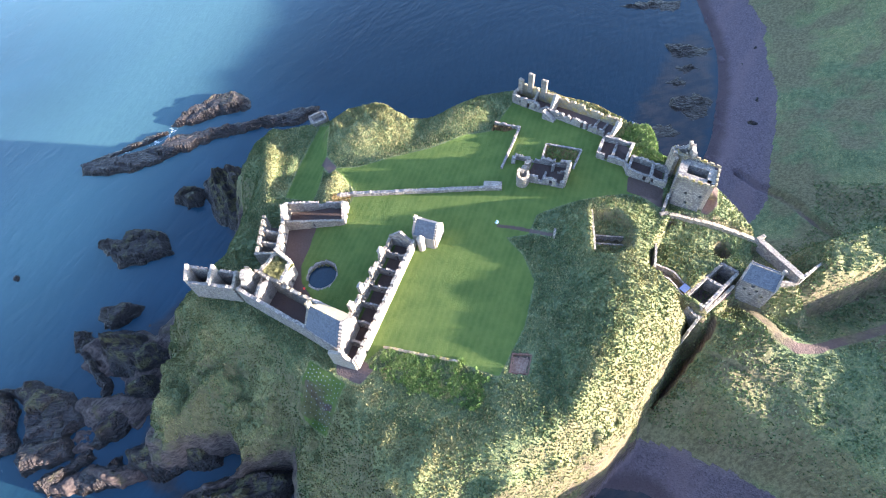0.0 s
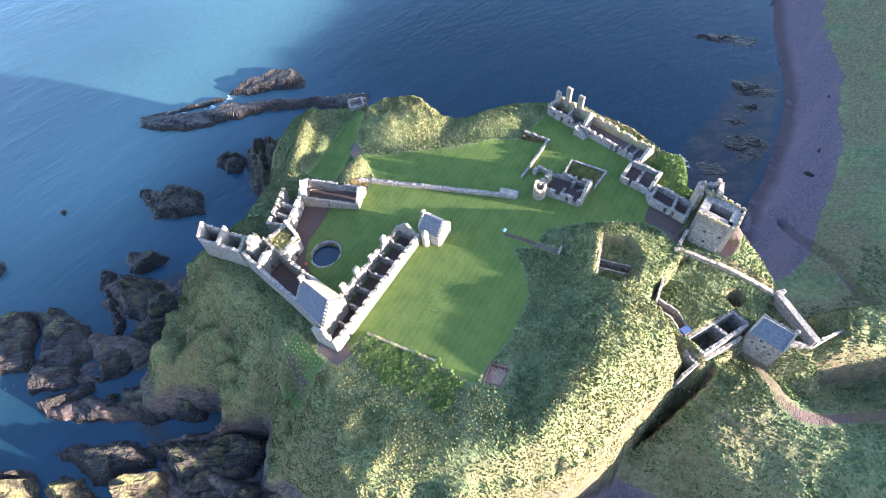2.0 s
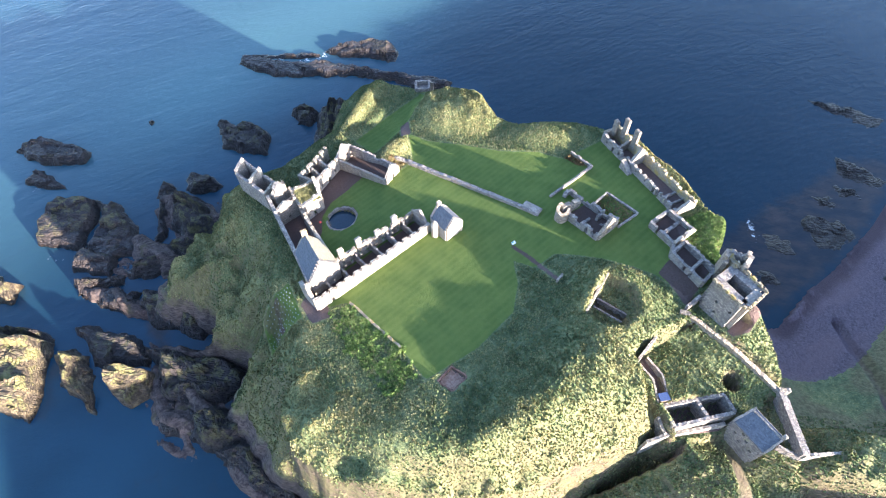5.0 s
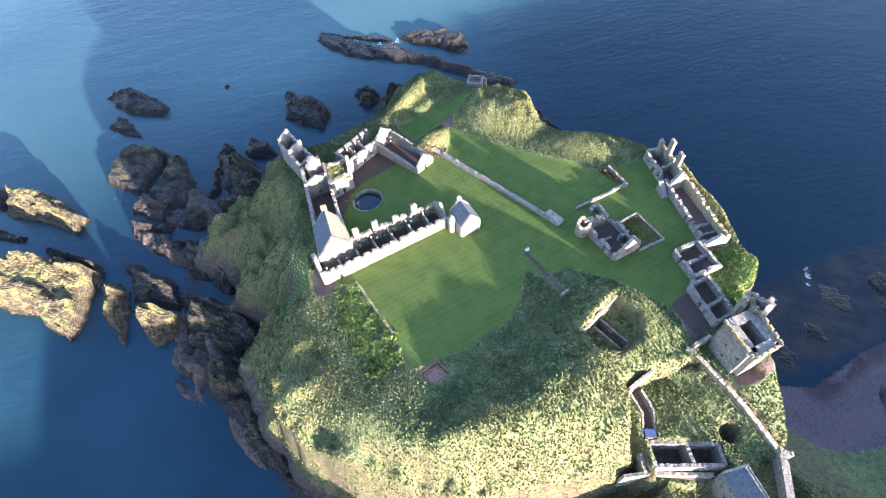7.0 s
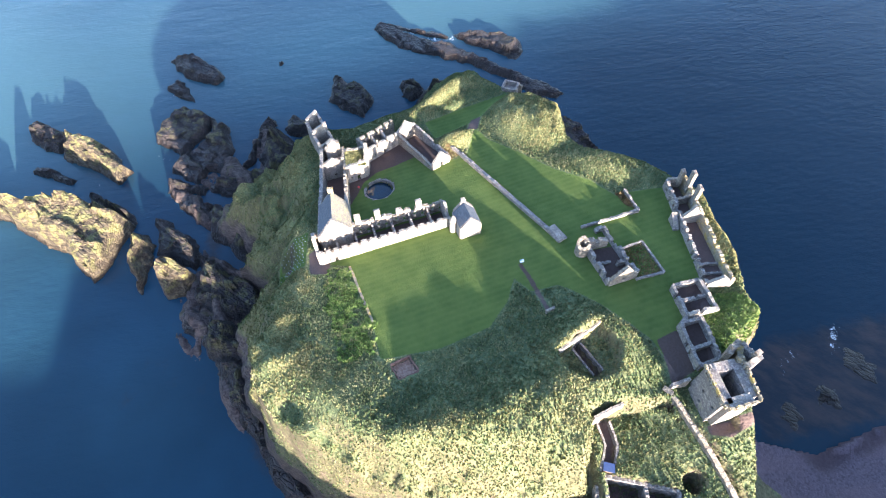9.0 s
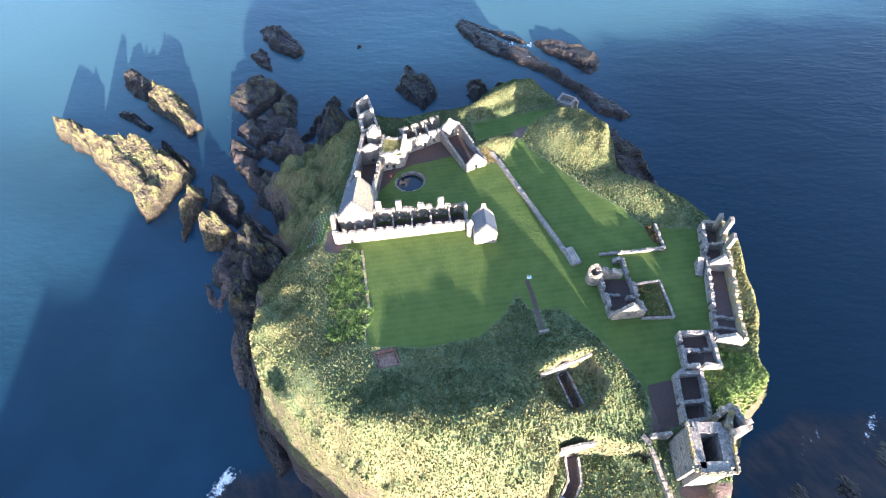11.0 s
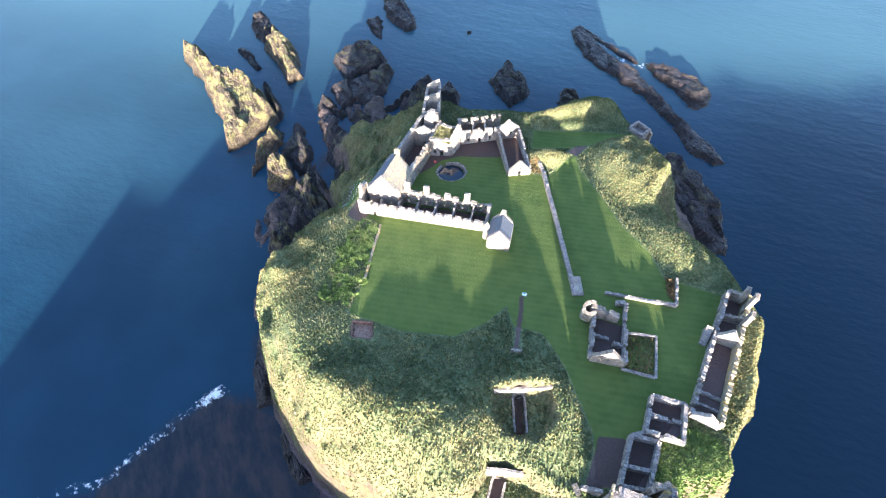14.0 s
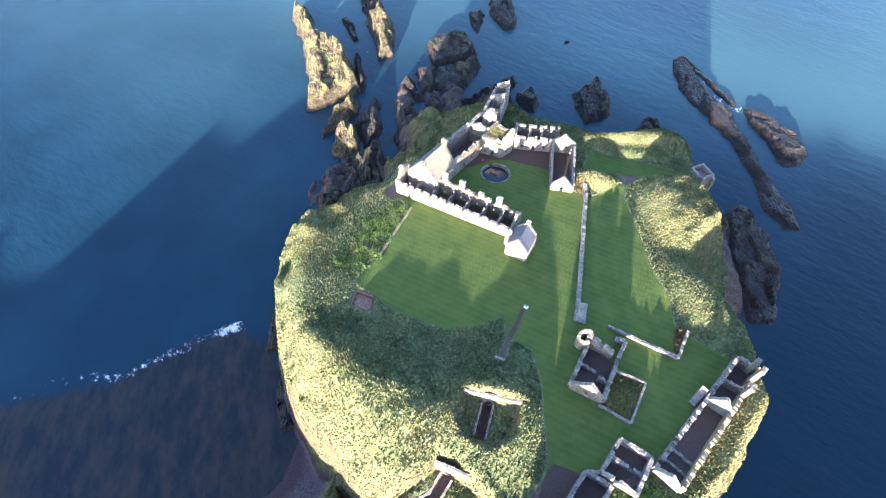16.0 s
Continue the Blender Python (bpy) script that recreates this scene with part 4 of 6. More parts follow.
def crow_steps(parent, a, b, ev, rg, thick=0.75, n=6, material=None):
    """The stepped cope of a gable: one run of stones up each side."""
    d = Vector((b[0] - a[0], b[1] - a[1]))
    turn = math.degrees(math.atan2(d.y, d.x))
    L = d.length
    for i in range(2 * n):
        u = (i + 0.5) / (2 * n)
        zt = ev + (rg - ev) * (1 - abs(2 * u - 1)) + 0.30
        bm = bmesh.new()
        box(bm, a[0] + d.x * u, a[1] + d.y * u, zt - 0.9, zt, L / (2 * n) - 0.01, thick, turn, 0.03)
        part("crow_step", bm, material or M_HARL, parent)


crow_steps(hs, HA, HB, EV, RG)
crow_steps(hs, HD, HC, EV, RG)
chimney(hs, R1[0], R1[1], RG - 1.0, RG + 1.0, 1.2, 0.75, TURN, 21, material=M_HARL)
# stair turret against its side
bm = bmesh.new()
for i in range(10):
    a0, a1 = 2 * math.pi * i / 10, 2 * math.pi * (i + 1) / 10
    q = lambda a, z, r=1.15: bm.verts.new((40.6 + r * math.cos(a), 2.6 + r * math.sin(a), z))
    bm.faces.new((q(a0, 50.4), q(a1, 50.4), q(a1, 56.2), q(a0, 56.2)))
    bm.faces.new((q(a0, 56.2, 1.3), q(a1, 56.2, 1.3), bm.verts.new((40.6, 2.6, 58.4))))
bmesh.ops.remove_doubles(bm, verts=bm.verts, dist=0.01)
part("stair_turret", bm, M_HARL, hs)



def fill_opening(parent, a, b, s0, s1, sill, head, name, material, inner, inner_name):
    """A door or window set back in an opening of the wall from a to b: a frame and what it holds."""
    foot = max(gz(*along(a, b, s0)), gz(*along(a, b, s1)))
    p, turn = along(a, b, 0.5 * (s0 + s1)), math.degrees(math.atan2(b[1] - a[1], b[0] - a[0]))
    z0, z1, w = foot + sill, foot + head, s1 - s0
    bm = bmesh.new()
    for u in (-1, 1):
        q = along(a, b, 0.5 * (s0 + s1) + u * (w / 2 - 0.05))
        box(bm, q[0], q[1], z0, z1, 0.1, 0.14, turn)
    box(bm, p[0], p[1], z1 - 0.1, z1 - 0.005, w - 0.2, 0.14, turn)
    box(bm, p[0], p[1], z0 + 0.005, z0 + 0.08, w - 0.2, 0.14, turn)
    frame_ob = part(name, bm, material, parent)
    bm = bmesh.new()
    box(bm, p[0], p[1], z0 + 0.08, z1 - 0.1, w - 0.2, 0.05, turn)
    part(inner_name, bm, inner, frame_ob)


fill_opening(hs, HA, HB, 2.7, 3.3, 5.2, 6.0, "window", M_WHITE, M_POOL, "pane")
fill_opening(hs, HB, HC, 2.4, 3.2, 1.2, 2.4, "window", M_WHITE, M_POOL, "pane")
fill_opening(hs, HB, HC, 4.4, 5.2, 3.4, 4.4, "window", M_WHITE, M_POOL, "pane")
fill_opening(hs, HA, HD, 4.6, 5.5, 0.0, 2.0, "door_frame", M_WOOD, M_DARK, "door")
fill_opening(rng, GA, GB, 4.3, 5.3, 0.0, 2.0, "door_frame", M_WOOD, M_DARK, "door")

# ---------------------------------------------------------------- the cliff-side range, partly roofed
wr = thing("hall_range", "stone hall range on the cliff edge, partly roofed", "hall")
wall(wr, (1.2, 4.5), (2.2, 20.0), 1.0, 55.3, 55.6, "outer_wall", M_STONE2, rough=0.08, seed=11, base=44.0, holes=[(3, 3.6, 8.5, 9.3), (8, 8.6, 8.5, 9.3), (12.5, 13.1, 8.5, 9.3)])
wall(wr, (2.2, 20.0), (3.2, 43.6), 1.0, 54.6, 53.6, "outer_wall", M_STONE2, rough=0.22, seed=12, base=44.0, holes=[(3, 3.6, 6.5, 7.2), (9, 9.6, 6.5, 7.2), (15, 15.6, 6.5, 7.2)])
wall(wr, (10.4, 6.6), (9.9, 20.0), 1.0, 55.0, 54.7, "court_wall", M_HARL, rough=0.06, seed=13, holes=[(2.5, 3.4, 0.2, 2.2), (6.5, 7.3, 2.6, 3.8), (10, 10.9, 0.2, 2.2)])
wall(wr, (9.9, 20.0), (10.2, 33.0), 1.0, 54.0, 53.2, "court_wall", M_STONE, rough=0.3, seed=14, holes=[(2, 3, 0.2, 2.3), (6, 6.9, 1.4, 2.8), (10, 10.8, 1.6, 2.8)], notch=[(3.4, 5.4, 0.8), (8.5, 9.6, 1.0)])
wall(wr, (1.4, 4.6), (10.6, 6.2), 0.9, 55.2, 55.2, "gable", M_HARL, rough=0.04, seed=15, apex=6.0, step=0.5)
wall(wr, (1.9, 16.4), (10.1, 16.6), 0.9, 55.0, 55.0, "gable", M_STONE, rough=0.04, seed=16, apex=5.8, step=0.5)
crow_steps(wr, (1.4, 4.6), (10.6, 6.2), 55.3, 61.3, 0.95, 7)
RA, RB = (6.1, 5.7, 61.2), (6.2, 16.2, 61.0)
roof_slope(wr, (1.0, 5.2, 55.2), (1.7, 16.1, 55.3), RB, RA, M_SLATE, "weathered blue slate slope")
roof_slope(wr, (10.9, 6.5, 55.0), (10.4, 16.3, 54.9), RB, RA, M_FLAG, "lichened stone-flag roof slope")
chimney(wr, 6.2, 16.5, 60.0, 62.4, 1.6, 0.9, 3, 22, material=M_LICHEN)
wall(wr, (2.7, 36.2), (10.0, 37.2), 0.9, 52.6, 53.0, "gable", M_HARL, rough=0.12, seed=17, apex=2.2, holes=[(3.6, 4.5, 0.9, 2.4)])
wall(wr, (3.2, 43.6), (10.6, 42.0), 0.9, 53.0, 54.0, "cross_wall", M_STONE, rough=0.4, seed=18)
wall(wr, (9.9, 36.8), (10.6, 42.2), 0.9, 53.8, 54.2, "cross_wall", M_STONE, rough=0.35, seed=19)
wall(wr, (4.6, 41.6), (9.2, 43.3), 1.7, 55.6, 56.8, "chimney_breast", M_HARL, rough=0.22, seed=20, apex=1.2, notch=[(0.0, 1.0, 1.2), (3.8, 4.9, 0.9)])
wall(wr, (4.2, 38.4), (9.6, 39.6), 0.7, 51.8, 52.4, "cross_wall", M_STONE2, rough=0.3, seed=21)

# the vaulted corner block, its top grown over
vb = thing("vaulted_block", "ruined vaulted corner block with a plant-grown top", "ruin")
VB = [(10.4, 32.8), (17.4, 34.6), (18.1, 40.2), (10.4, 40.8)]
wall(vb, VB[0], VB[1], 1.0, 54.0, 54.6, "court_wall", M_HARL, rough=0.25, seed=31, holes=[(1.2, 2.0, 1.2, 2.4), (3.4, 4.5, 0.0, 2.2)])
wall(vb, VB[1], VB[2], 1.0, 54.8, 56.8, "court_wall", M_HARL, rough=0.3, seed=32, holes=[(1.6, 2.6, 1.0, 2.9)])
wall(vb, VB[2], VB[3], 1.0, 55.2, 53.8, "wall", M_STONE, rough=0.3, seed=33)
wall(vb, VB[3], VB[0], 1.0, 53.6, 53.6, "wall", M_STONE, rough=0.25, seed=34)
part("vault_top", slab([(x, y, 53.3) for x, y in VB], 0.6), M_EARTH, vb)

# the tower on the tip of the cliff
tw = thing("cliff_tower", "roofless stone tower on the cliff tip", "ruin")
wall(tw, (-1.8, 60.2), (2.9, 44.6), 1.0, 51.8, 53.2, "outer_wall", M_STONE2, rough=0.22, seed=41, base=38.0, step=0.6)
wall(tw, (2.2, 62.4), (7.6, 47.2), 0.9, 53.2, 52.6, "outer_wall", M_STONE2, rough=0.2, seed=42, base=42.0, notch=[(3, 4, .6), (6, 7, .6), (9, 10, .6)])
wall(tw, (-1.8, 60.2), (2.2, 62.4), 1.1, 52.8, 54.6, "end_wall", M_HARL, rough=0.15, seed=43, base=38.0)
wall(tw, (0.5, 52.6), (5.4, 54.2), 0.9, 53.4, 55.6, "cross_wall", M_HARL, rough=0.25, seed=44)
wall(tw, (2.8, 45.2), (7.6, 47.0), 0.9, 53.4, 54.2, "cross_wall", M_STONE, rough=0.3, seed=45)

# ---------------------------------------------------------------- the north range and its wing
nr = thing("north_range", "roofless stone range with broken window bays", "ruin")
wall(nr, (18.2, 41.6), (29.6, 48.2), 0.9, 52.2, 52.2, "court_wall", M_HARL, rough=0.15, seed=51,
     holes=[(2.4, 3.2, 0.8, 2.4), (6.2, 7.2, 0.0, 2.2), (10.0, 10.8, 0.8, 2.4)], notch=[(3.6, 4.4, 1.6), (7.6, 8.5, 1.6), (11.2, 11.9, 1.4)])
wall(nr, (15.3, 47.4), (28.6, 55.2), 0.9, 52.0, 52.0, "rear_wall", M_STONE, rough=0.18, seed=52, notch=[(3.2, 4.3, 1.7), (7.0, 8.1, 1.7), (10.6, 11.7, 1.7), (13.4, 14.2, 1.4)])
wall(nr, (18.2, 41.6), (15.3, 47.4), 0.9, 52.6, 52.8, "end_wall", M_STONE, rough=0.25, seed=53)
for k, s in enumerate((4.6, 8.8)):
    wall(nr, along((18.2, 41.6), (29.6, 48.2), s, 0.4), along((15.3, 47.4), (28.6, 55.2), s + 0.6, -0.4), 0.6, 51.2, 51.6, "partition_wall", M_STONE2, rough=0.3, seed=54 + k)
wg = thing("gabled_wing", "narrow roofless wing between two pale stone gables", "ruin")
WA, WB, WC, WD = (38.9, 31.0), (45.3, 34.0), (36.0, 51.9), (29.6, 48.4)
wall(wg, WA, WB, 0.85, 51.3, 51.5, "gable", M_HARL, rough=0.06, seed=61, apex=4.2, step=0.45, holes=[(3.1, 4.1, 0.0, 2.1), (3.3, 3.95, 3.0, 3.9)])
wall(wg, WD, WC, 0.85, 51.9, 52.1, "gable", M_HARL, rough=0.18, seed=62, apex=2.9, step=0.45, holes=[(4.3, 5.2, 1.6, 3.4)])
wall(wg, WA, WD, 0.85, 51.0, 51.1, "court_wall", M_STONE, rough=0.16, seed=63, holes=[(9.5, 10.5, 0.0, 2.0)])
wall(wg, WB, WC, 0.85, 51.5, 51.6, "rear_wall", M_STONE2, rough=0.2, seed=64, notch=[(7.0, 9.5, 1.2)])

# ---------------------------------------------------------------- the cistern
cs = thing("cistern", "round stone-rimmed cistern filled with dark water", "cistern")
CX, CY, CZ = 20.4, 26.9, gz(20.4, 33.5) - 0.45


def ring_bm(cx, cy, z0, z1, r0, r1, a0=0.0, a1=360.0, n=48, seed=0, slope=(0, 0)):
    bm = bmesh.new()
    r = random.Random(seed)
    prev = first = None
    full = a1 - a0 >= 360
    for i in range(n + (0 if full else 1)):
        a = radians(a0 + (a1 - a0) * i / n)
        j = r.uniform(-0.08, 0.08)
        z = z1 + r.uniform(-0.08, 0.08)
        c, s = math.cos(a), math.sin(a)
        q = [bm.verts.new((cx + rr * c, cy + rr * s, zz + slope[0] * rr * c + slope[1] * rr * s)) for rr, zz in ((r0, z0), (r1 + j, z0), (r1 + j, z), (r0, z))]
        if prev:
            for e in range(4):
                bm.faces.new((prev[e], q[e], q[(e + 1) % 4], prev[(e + 1) % 4]))
        else:
            first = q
        prev = q
    if full:
        for e in range(4):
            bm.faces.new((prev[e], first[e], first[(e + 1) % 4], prev[(e + 1) % 4]))
    else:
        bm.faces.new(first)
        bm.faces.new(prev[::-1])
    bmesh.ops.recalc_face_normals(bm, faces=bm.faces)
    return bm


part("rim", ring_bm(CX, CY, CZ - 3.2, CZ + 0.75, 4.55, 5.4, 155, 495, 60, 3, (0.07, -0.08)), M_STONE2, cs, "grey rubble rim")
bm = bmesh.new()
bmesh.ops.create_circle(bm, cap_ends=True, segments=48, radius=4.7, matrix=Matrix.Translation((CX, CY, CZ - 0.9)))
part("pool", bm, M_POOL, cs, "still dark water")

# ---------------------------------------------------------------- the long wall across the green
lw = thing("long_wall", "long low rubble wall crossing the green", "wall")
wall(lw, (49.6, 35.4), (68.2, -6.2), 1.15, 50.7, 55.2, "wall", M_STONE2, rough=0.09, seed=71)
wall(lw, (47.0, 39.5), (49.6, 35.4), 1.0, 50.6, 50.7, "wall", M_STONE2, rough=0.2, seed=72)
tb = thing("slab_tomb", "long stone block with a pale slab top", "plinth")
bm = bmesh.new()
box(bm, 69.4, -6.9, 52.5, 55.3, 3.0, 5.8, 22)
part("body", bm, M_STONE2, tb)
bm = bmesh.new()
box(bm, 69.6, -6.7, 55.3, 55.45, 2.1, 5.2, 22)
part("top_slab", bm, M_HARL, tb, "pale worn slab")

# ---------------------------------------------------------------- the ruined house with the rounded stair tower
ch = thing("ruined_house", "roofless rubble house with a rounded stair tower", "ruin")
wall(ch, (76.9, -27.3), (84.9, -26.3), 1.0, 58.6, 59.0, "gable", M_STONE, rough=0.14, seed=81, apex=5.0, step=0.5, holes=[(3.6, 4.4, 1.4, 2.6)])
wall(ch, (76.9, -27.3), (75.4, -15.6), 1.0, 58.8, 58.6, "wall", M_STONE2, rough=0.35, seed=82, holes=[(3.6, 4.6, 0.0, 2.4)], notch=[(1.2, 2.4, 1.5), (6.5, 8.2, 1.6)])
wall(ch, (84.9, -26.3), (83.6, -17.0), 1.0, 59.4, 58.4, "wall", M_STONE2, rough=0.4, seed=83, notch=[(3.2, 4.8, 1.6)])
wall(ch, (83.6, -17.0), (82.6, -8.4), 0.9, 57.0, 57.2, "wall", M_STONE2, rough=0.35, seed=84, notch=[(2.0, 3.4, 1.0)])
wall(ch, (74.2, -14.2), (81.6, -13.9), 1.4, 60.2, 58.2, "wall", M_STONE, rough=0.25, seed=85, notch=[(3.6, 4.6, 0.8)])
part("stair_tower", ring_bm(74.0, -15.0, 52.0, 59.8, 1.15, 1.95, 60, 330, 18, 5, (0.35, 0.3)), M_STONE, ch, "rounded pale stair tower")
wall(ch, (76.2, -20.6), (80.4, -20.2), 0.7, 56.6, 57.2, "cross_wall", M_STONE2, rough=0.4, seed=87)
wall(ch, (81.4, -21.8), (83.9, -21.4), 0.8, 58.6, 57.6, "cross_wall", M_STONE2, rough=0.45, seed=88)
wall(ch, (82.0, -26.0), (81.6, -23.4), 0.7, 58.0, 56.8, "cross_wall", M_STONE2, rough=0.4, seed=89)
wall(ch, (80.2, -8.9), (82.4, -8.4), 1.2, 56.4, 56.8, "wall", M_STONE2, rough=0.4, seed=86)

pl = thing("walled_plot", "low-walled garden plot with dark shrubby planting", "garden")
for k, (a, b) in enumerate(zip(PLOT, PLOT[1:] + PLOT[:1])):
    if k < 3:
        d0 = gz(*a) + 0.75, gz(*b) + 0.75
        wall(pl, a, b, 0.55, d0[0], d0[1], "wall", M_STONE2, rough=0.05, seed=90 + k)
lo = thing("low_wall", "low ruined foundation wall on the grass", "wall")
wall(lo, (77.0, -6.3), (95.0, -4.4), 0.7, gz(77, -6) + 0.9, gz(95, -4.4) + 1.1, "wall", M_STONE2, rough=0.22, seed=95)
wall(lo, (95.0, -4.4), (94.2, 4.4), 0.7, gz(95, -4.4) + 1.1, gz(94, 4.4) + 1.4, "wall", M_STONE2, rough=0.25, seed=96)

# ---------------------------------------------------------------- the long range on the seaward edge
er = thing("seaward_range", "long roofless rubble range on the cliff edge", "ruin")
EA, EB, EC, ED = (100.6, -33.6), (106.4, 3.2), (111.2, 2.4), (106.6, -34.6)
wall(er, EA, EB, 0.95, 60.6, 59.6, "front_wall", M_STONE2, rough=0.3, seed=101,
     holes=[(1.4, 2.5, 0.0, 2.2), (4.5, 5.3, 1.2, 2.3), (8.0, 9.0, 0.0, 2.2), (9.8, 10.8, 0.0, 2.2), (14.0, 14.8, 1.1, 2.2), (18.5, 19.3, 1.1, 2.2), (22.4, 23.4, 0.0, 2.2), (27.5, 28.3, 1.0, 2.2), (30.5, 31.5, 0.0, 2.2), (34.0, 34.8, 1.0, 2.2)],
     notch=[(6.2, 7.4, 0.9), (16.2, 17.4, 0.7), (24.8, 26.6, 0.9)])
wall(er, ED, EC, 0.95, 61.6, 61.0, "rear_wall", M_LICHEN, rough=0.32, seed=102, notch=[(5, 6.2, .8), (12, 13, .9), (18, 19, .7), (29.3, 30.4, 1.4), (33.6, 34.6, 1.2)], base=52.0)
wall(er, EA, ED, 0.95, 60.6, 61.0, "gable", M_HARL, rough=0.12, seed=103, apex=2.8, step=0.5, base=53.0)
wall(er, along(EA, EB, 22.4, -0.3), along(ED, EC, 22.8, 0.3), 0.95, 60.6, 61.0, "gable", M_HARL, rough=0.15, seed=104, apex=3.6, step=0.5)
wall(er, EB, EC, 0.95, 59.6, 60.0, "end_wall", M_STONE, rough=0.3, seed=105)
wall(er, along(EA, EB, 29.8, -0.3), along(ED, EC, 30.2, 0.3), 0.8, 58.4, 60.8, "cross_wall", M_STONE, rough=0.3, seed=106)
for s, h in ((6.6, 59.6), (3.6, 59.4)):
    wall(er, along(EA, EB, s, -0.3), along(ED, EC, s + 0.3, 0.3), 0.6, h, h, "partition_wall", M_STONE2, rough=0.25, seed=int(s * 10))
for k, (x, y, zt, lx) in enumerate(((109.4, 1.8, 64.2, 1.6), (110.4, -1.4, 66.6, 1.9), (110.0, -6.4, 65.8, 2.0))):
    chimney(er, x, y, 58.5, zt, 0.95, lx, -8, 40 + k, material=M_STONE)
wall(er, (102.0, -14.0), (102.7, -9.6), 1.6, 58.0, 60.0, "forestair", M_STONE2, rough=0.05, seed=108)

# ---------------------------------------------------------------- two small roofless buildings
ra = thing("roofless_store", "small roofless two-roomed rubble building", "ruin")
Q = [(92.0, -32.3), (99.2, -31.8), (99.8, -41.0), (91.8, -41.2)]
for k, (a, b, t, mt, kw) in enumerate((
        (Q[0], Q[1], 60.0, M_STONE2, {}), (Q[1], Q[2], 60.4, M_STONE2, {}), (Q[3], Q[2], 60.8, M_HARL, dict(apex=1.0, notch=[(2.6, 3.6, 1.6)])), (Q[3], Q[0], 60.0, M_STONE2, dict(holes=[(5.6, 6.6, 0.0, 2.0)])),
        ((92.0, -36.8), (99.5, -36.2), 59.6, M_STONE2, dict(holes=[(4.0, 5.0, 0.0, 1.9)])))):
    wall(ra, a, b, 0.85, t, t, "wall", mt, rough=0.2, seed=110 + k, **kw)
rb = thing("roofless_stable", "narrow roofless rubble building with two doorways", "ruin")
Q = [(89.1, -42.9), (94.9, -42.4), (94.3, -53.2), (88.6, -54.2)]
for k, (a, b, t, kw) in enumerate((
        (Q[0], Q[1], 60.2, {}), (Q[1], Q[2], 60.4, {}), (Q[3], Q[2], 60.2, {}), (Q[3], Q[0], 60.3, dict(holes=[(3.4, 4.4, 0.0, 2.1), (5.6, 6.6, 0.0, 2.1)])),
        ((88.9, -49.8), (94.5, -49.0), 59.8, {}))):
    wall(rb, a, b, 0.85, t, t, "wall", M_STONE2, rough=0.24, seed=120 + k, **kw)
cw = thing("linking_wall", "rubble wall linking two roofless buildings", "wall")
wall(cw, (91.8, -41.2), (89.1, -42.9), 0.8, 59.8, 60.0, "wall", M_STONE2, rough=0.2, seed=126)

# ---------------------------------------------------------------- the tower house
kp = thing("tower_house", "tall square stone tower house with a broken parapet", "keep")
K = [(86.9, -65.4), (92.6, -64.9), (93.4, -57.0), (87.0, -57.4)]
slit = lambda *s: [(a, a + 0.7, z, z + 0.9) for a, z in s]
wall(kp, K[3], K[0], 2.2, 66.6, 66.6, "wall", M_STONE2, rough=0.0, seed=131, holes=slit((2.6, 6.6), (6.6, 7.0), (7.8, 2.2), (3.6, 3.0)), base=53.5, sink=0.6)
wall(kp, K[0], K[1], 2.2, 66.6, 66.6, "wall", M_HARL, rough=0.0, seed=132, holes=slit((4.0, 4.0)), base=53.5)
wall(kp, K[1], K[2], 2.2, 66.6, 65.8, "wall", M_STONE2, rough=0.0, seed=133, base=50.0)
wall(kp, K[2], K[3], 2.2, 66.0, 66.6, "wall", M_STONE2, rough=0.2, seed=134, base=53.5)
bm = bmesh.new()
bm.faces.new([bm.verts.new((x, y, 58.4)) for x, y in K])
part("upper_floor", bm, M_EARTH, kp)
bm = bmesh.new()
box(bm, 0, 0, -0.45, 0.45, 0.5, 0.75)
corbel = bpy.data.meshes.new("corbel")
bm.to_mesh(corbel)
bm.free()
corbel.materials.append(M_STONE)
for a, b, nn in ((K[3], K[0], 9), (K[0], K[1], 8), (K[1], K[2], 8)):
    turn = math.degrees(math.atan2(b[1] - a[1], b[0] - a[0]))
    for i in range(nn):
        u = (i + 0.5) / nn
        p = (a[0] + (b[0] - a[0]) * u, a[1] + (b[1] - a[1]) * u)
        o = along(p, (p[0] + b[0] - a[0], p[1] + b[1] - a[1]), 0, -1.25)
        co = new("corbel", corbel)
        co.parent = kp
        co.matrix_local = pose(o[0], o[1], 66.2, 0, 0, turn)
    wall(kp, along(a, b, -0.9, -1.25), along(a, b, (Vector(b) - Vector(a)).length + 0.9, -1.25), 0.5, 67.5, 67.5, "parapet", M_LICHEN, base=66.6, rough=0.05, seed=int(a[0] * 3), step=0.5,
         notch=[(0.9 + 1.9 * i, 1.6 + 1.9 * i, 0.65) for i in range(5)])
wall(kp, (94.3, -57.2), (96.9, -52.4), 1.3, 66.8, 66.2, "wing_wall", M_LICHEN, rough=0.4, seed=136, base=50.0)
wall(kp, (96.9, -52.4), (97.9, -57.4), 1.2, 66.0, 68.6, "wing_wall", M_STONE2, rough=0.5, seed=137, base=48.0)
wall(kp, (97.9, -57.4), (94.4, -58.6), 1.2, 68.8, 68.0, "wing_wall", M_HARL, rough=0.4, seed=138, base=48.0)
wall(kp, (93.1, -54.6), (96.1, -52.4), 1.2, 66.4, 66.6, "wing_wall", M_STONE, rough=0.5, seed=139, base=50.0)
chimney(kp, 97.4, -56.6, 67.0, 69.6, 1.3, 0.9, 20, 51)
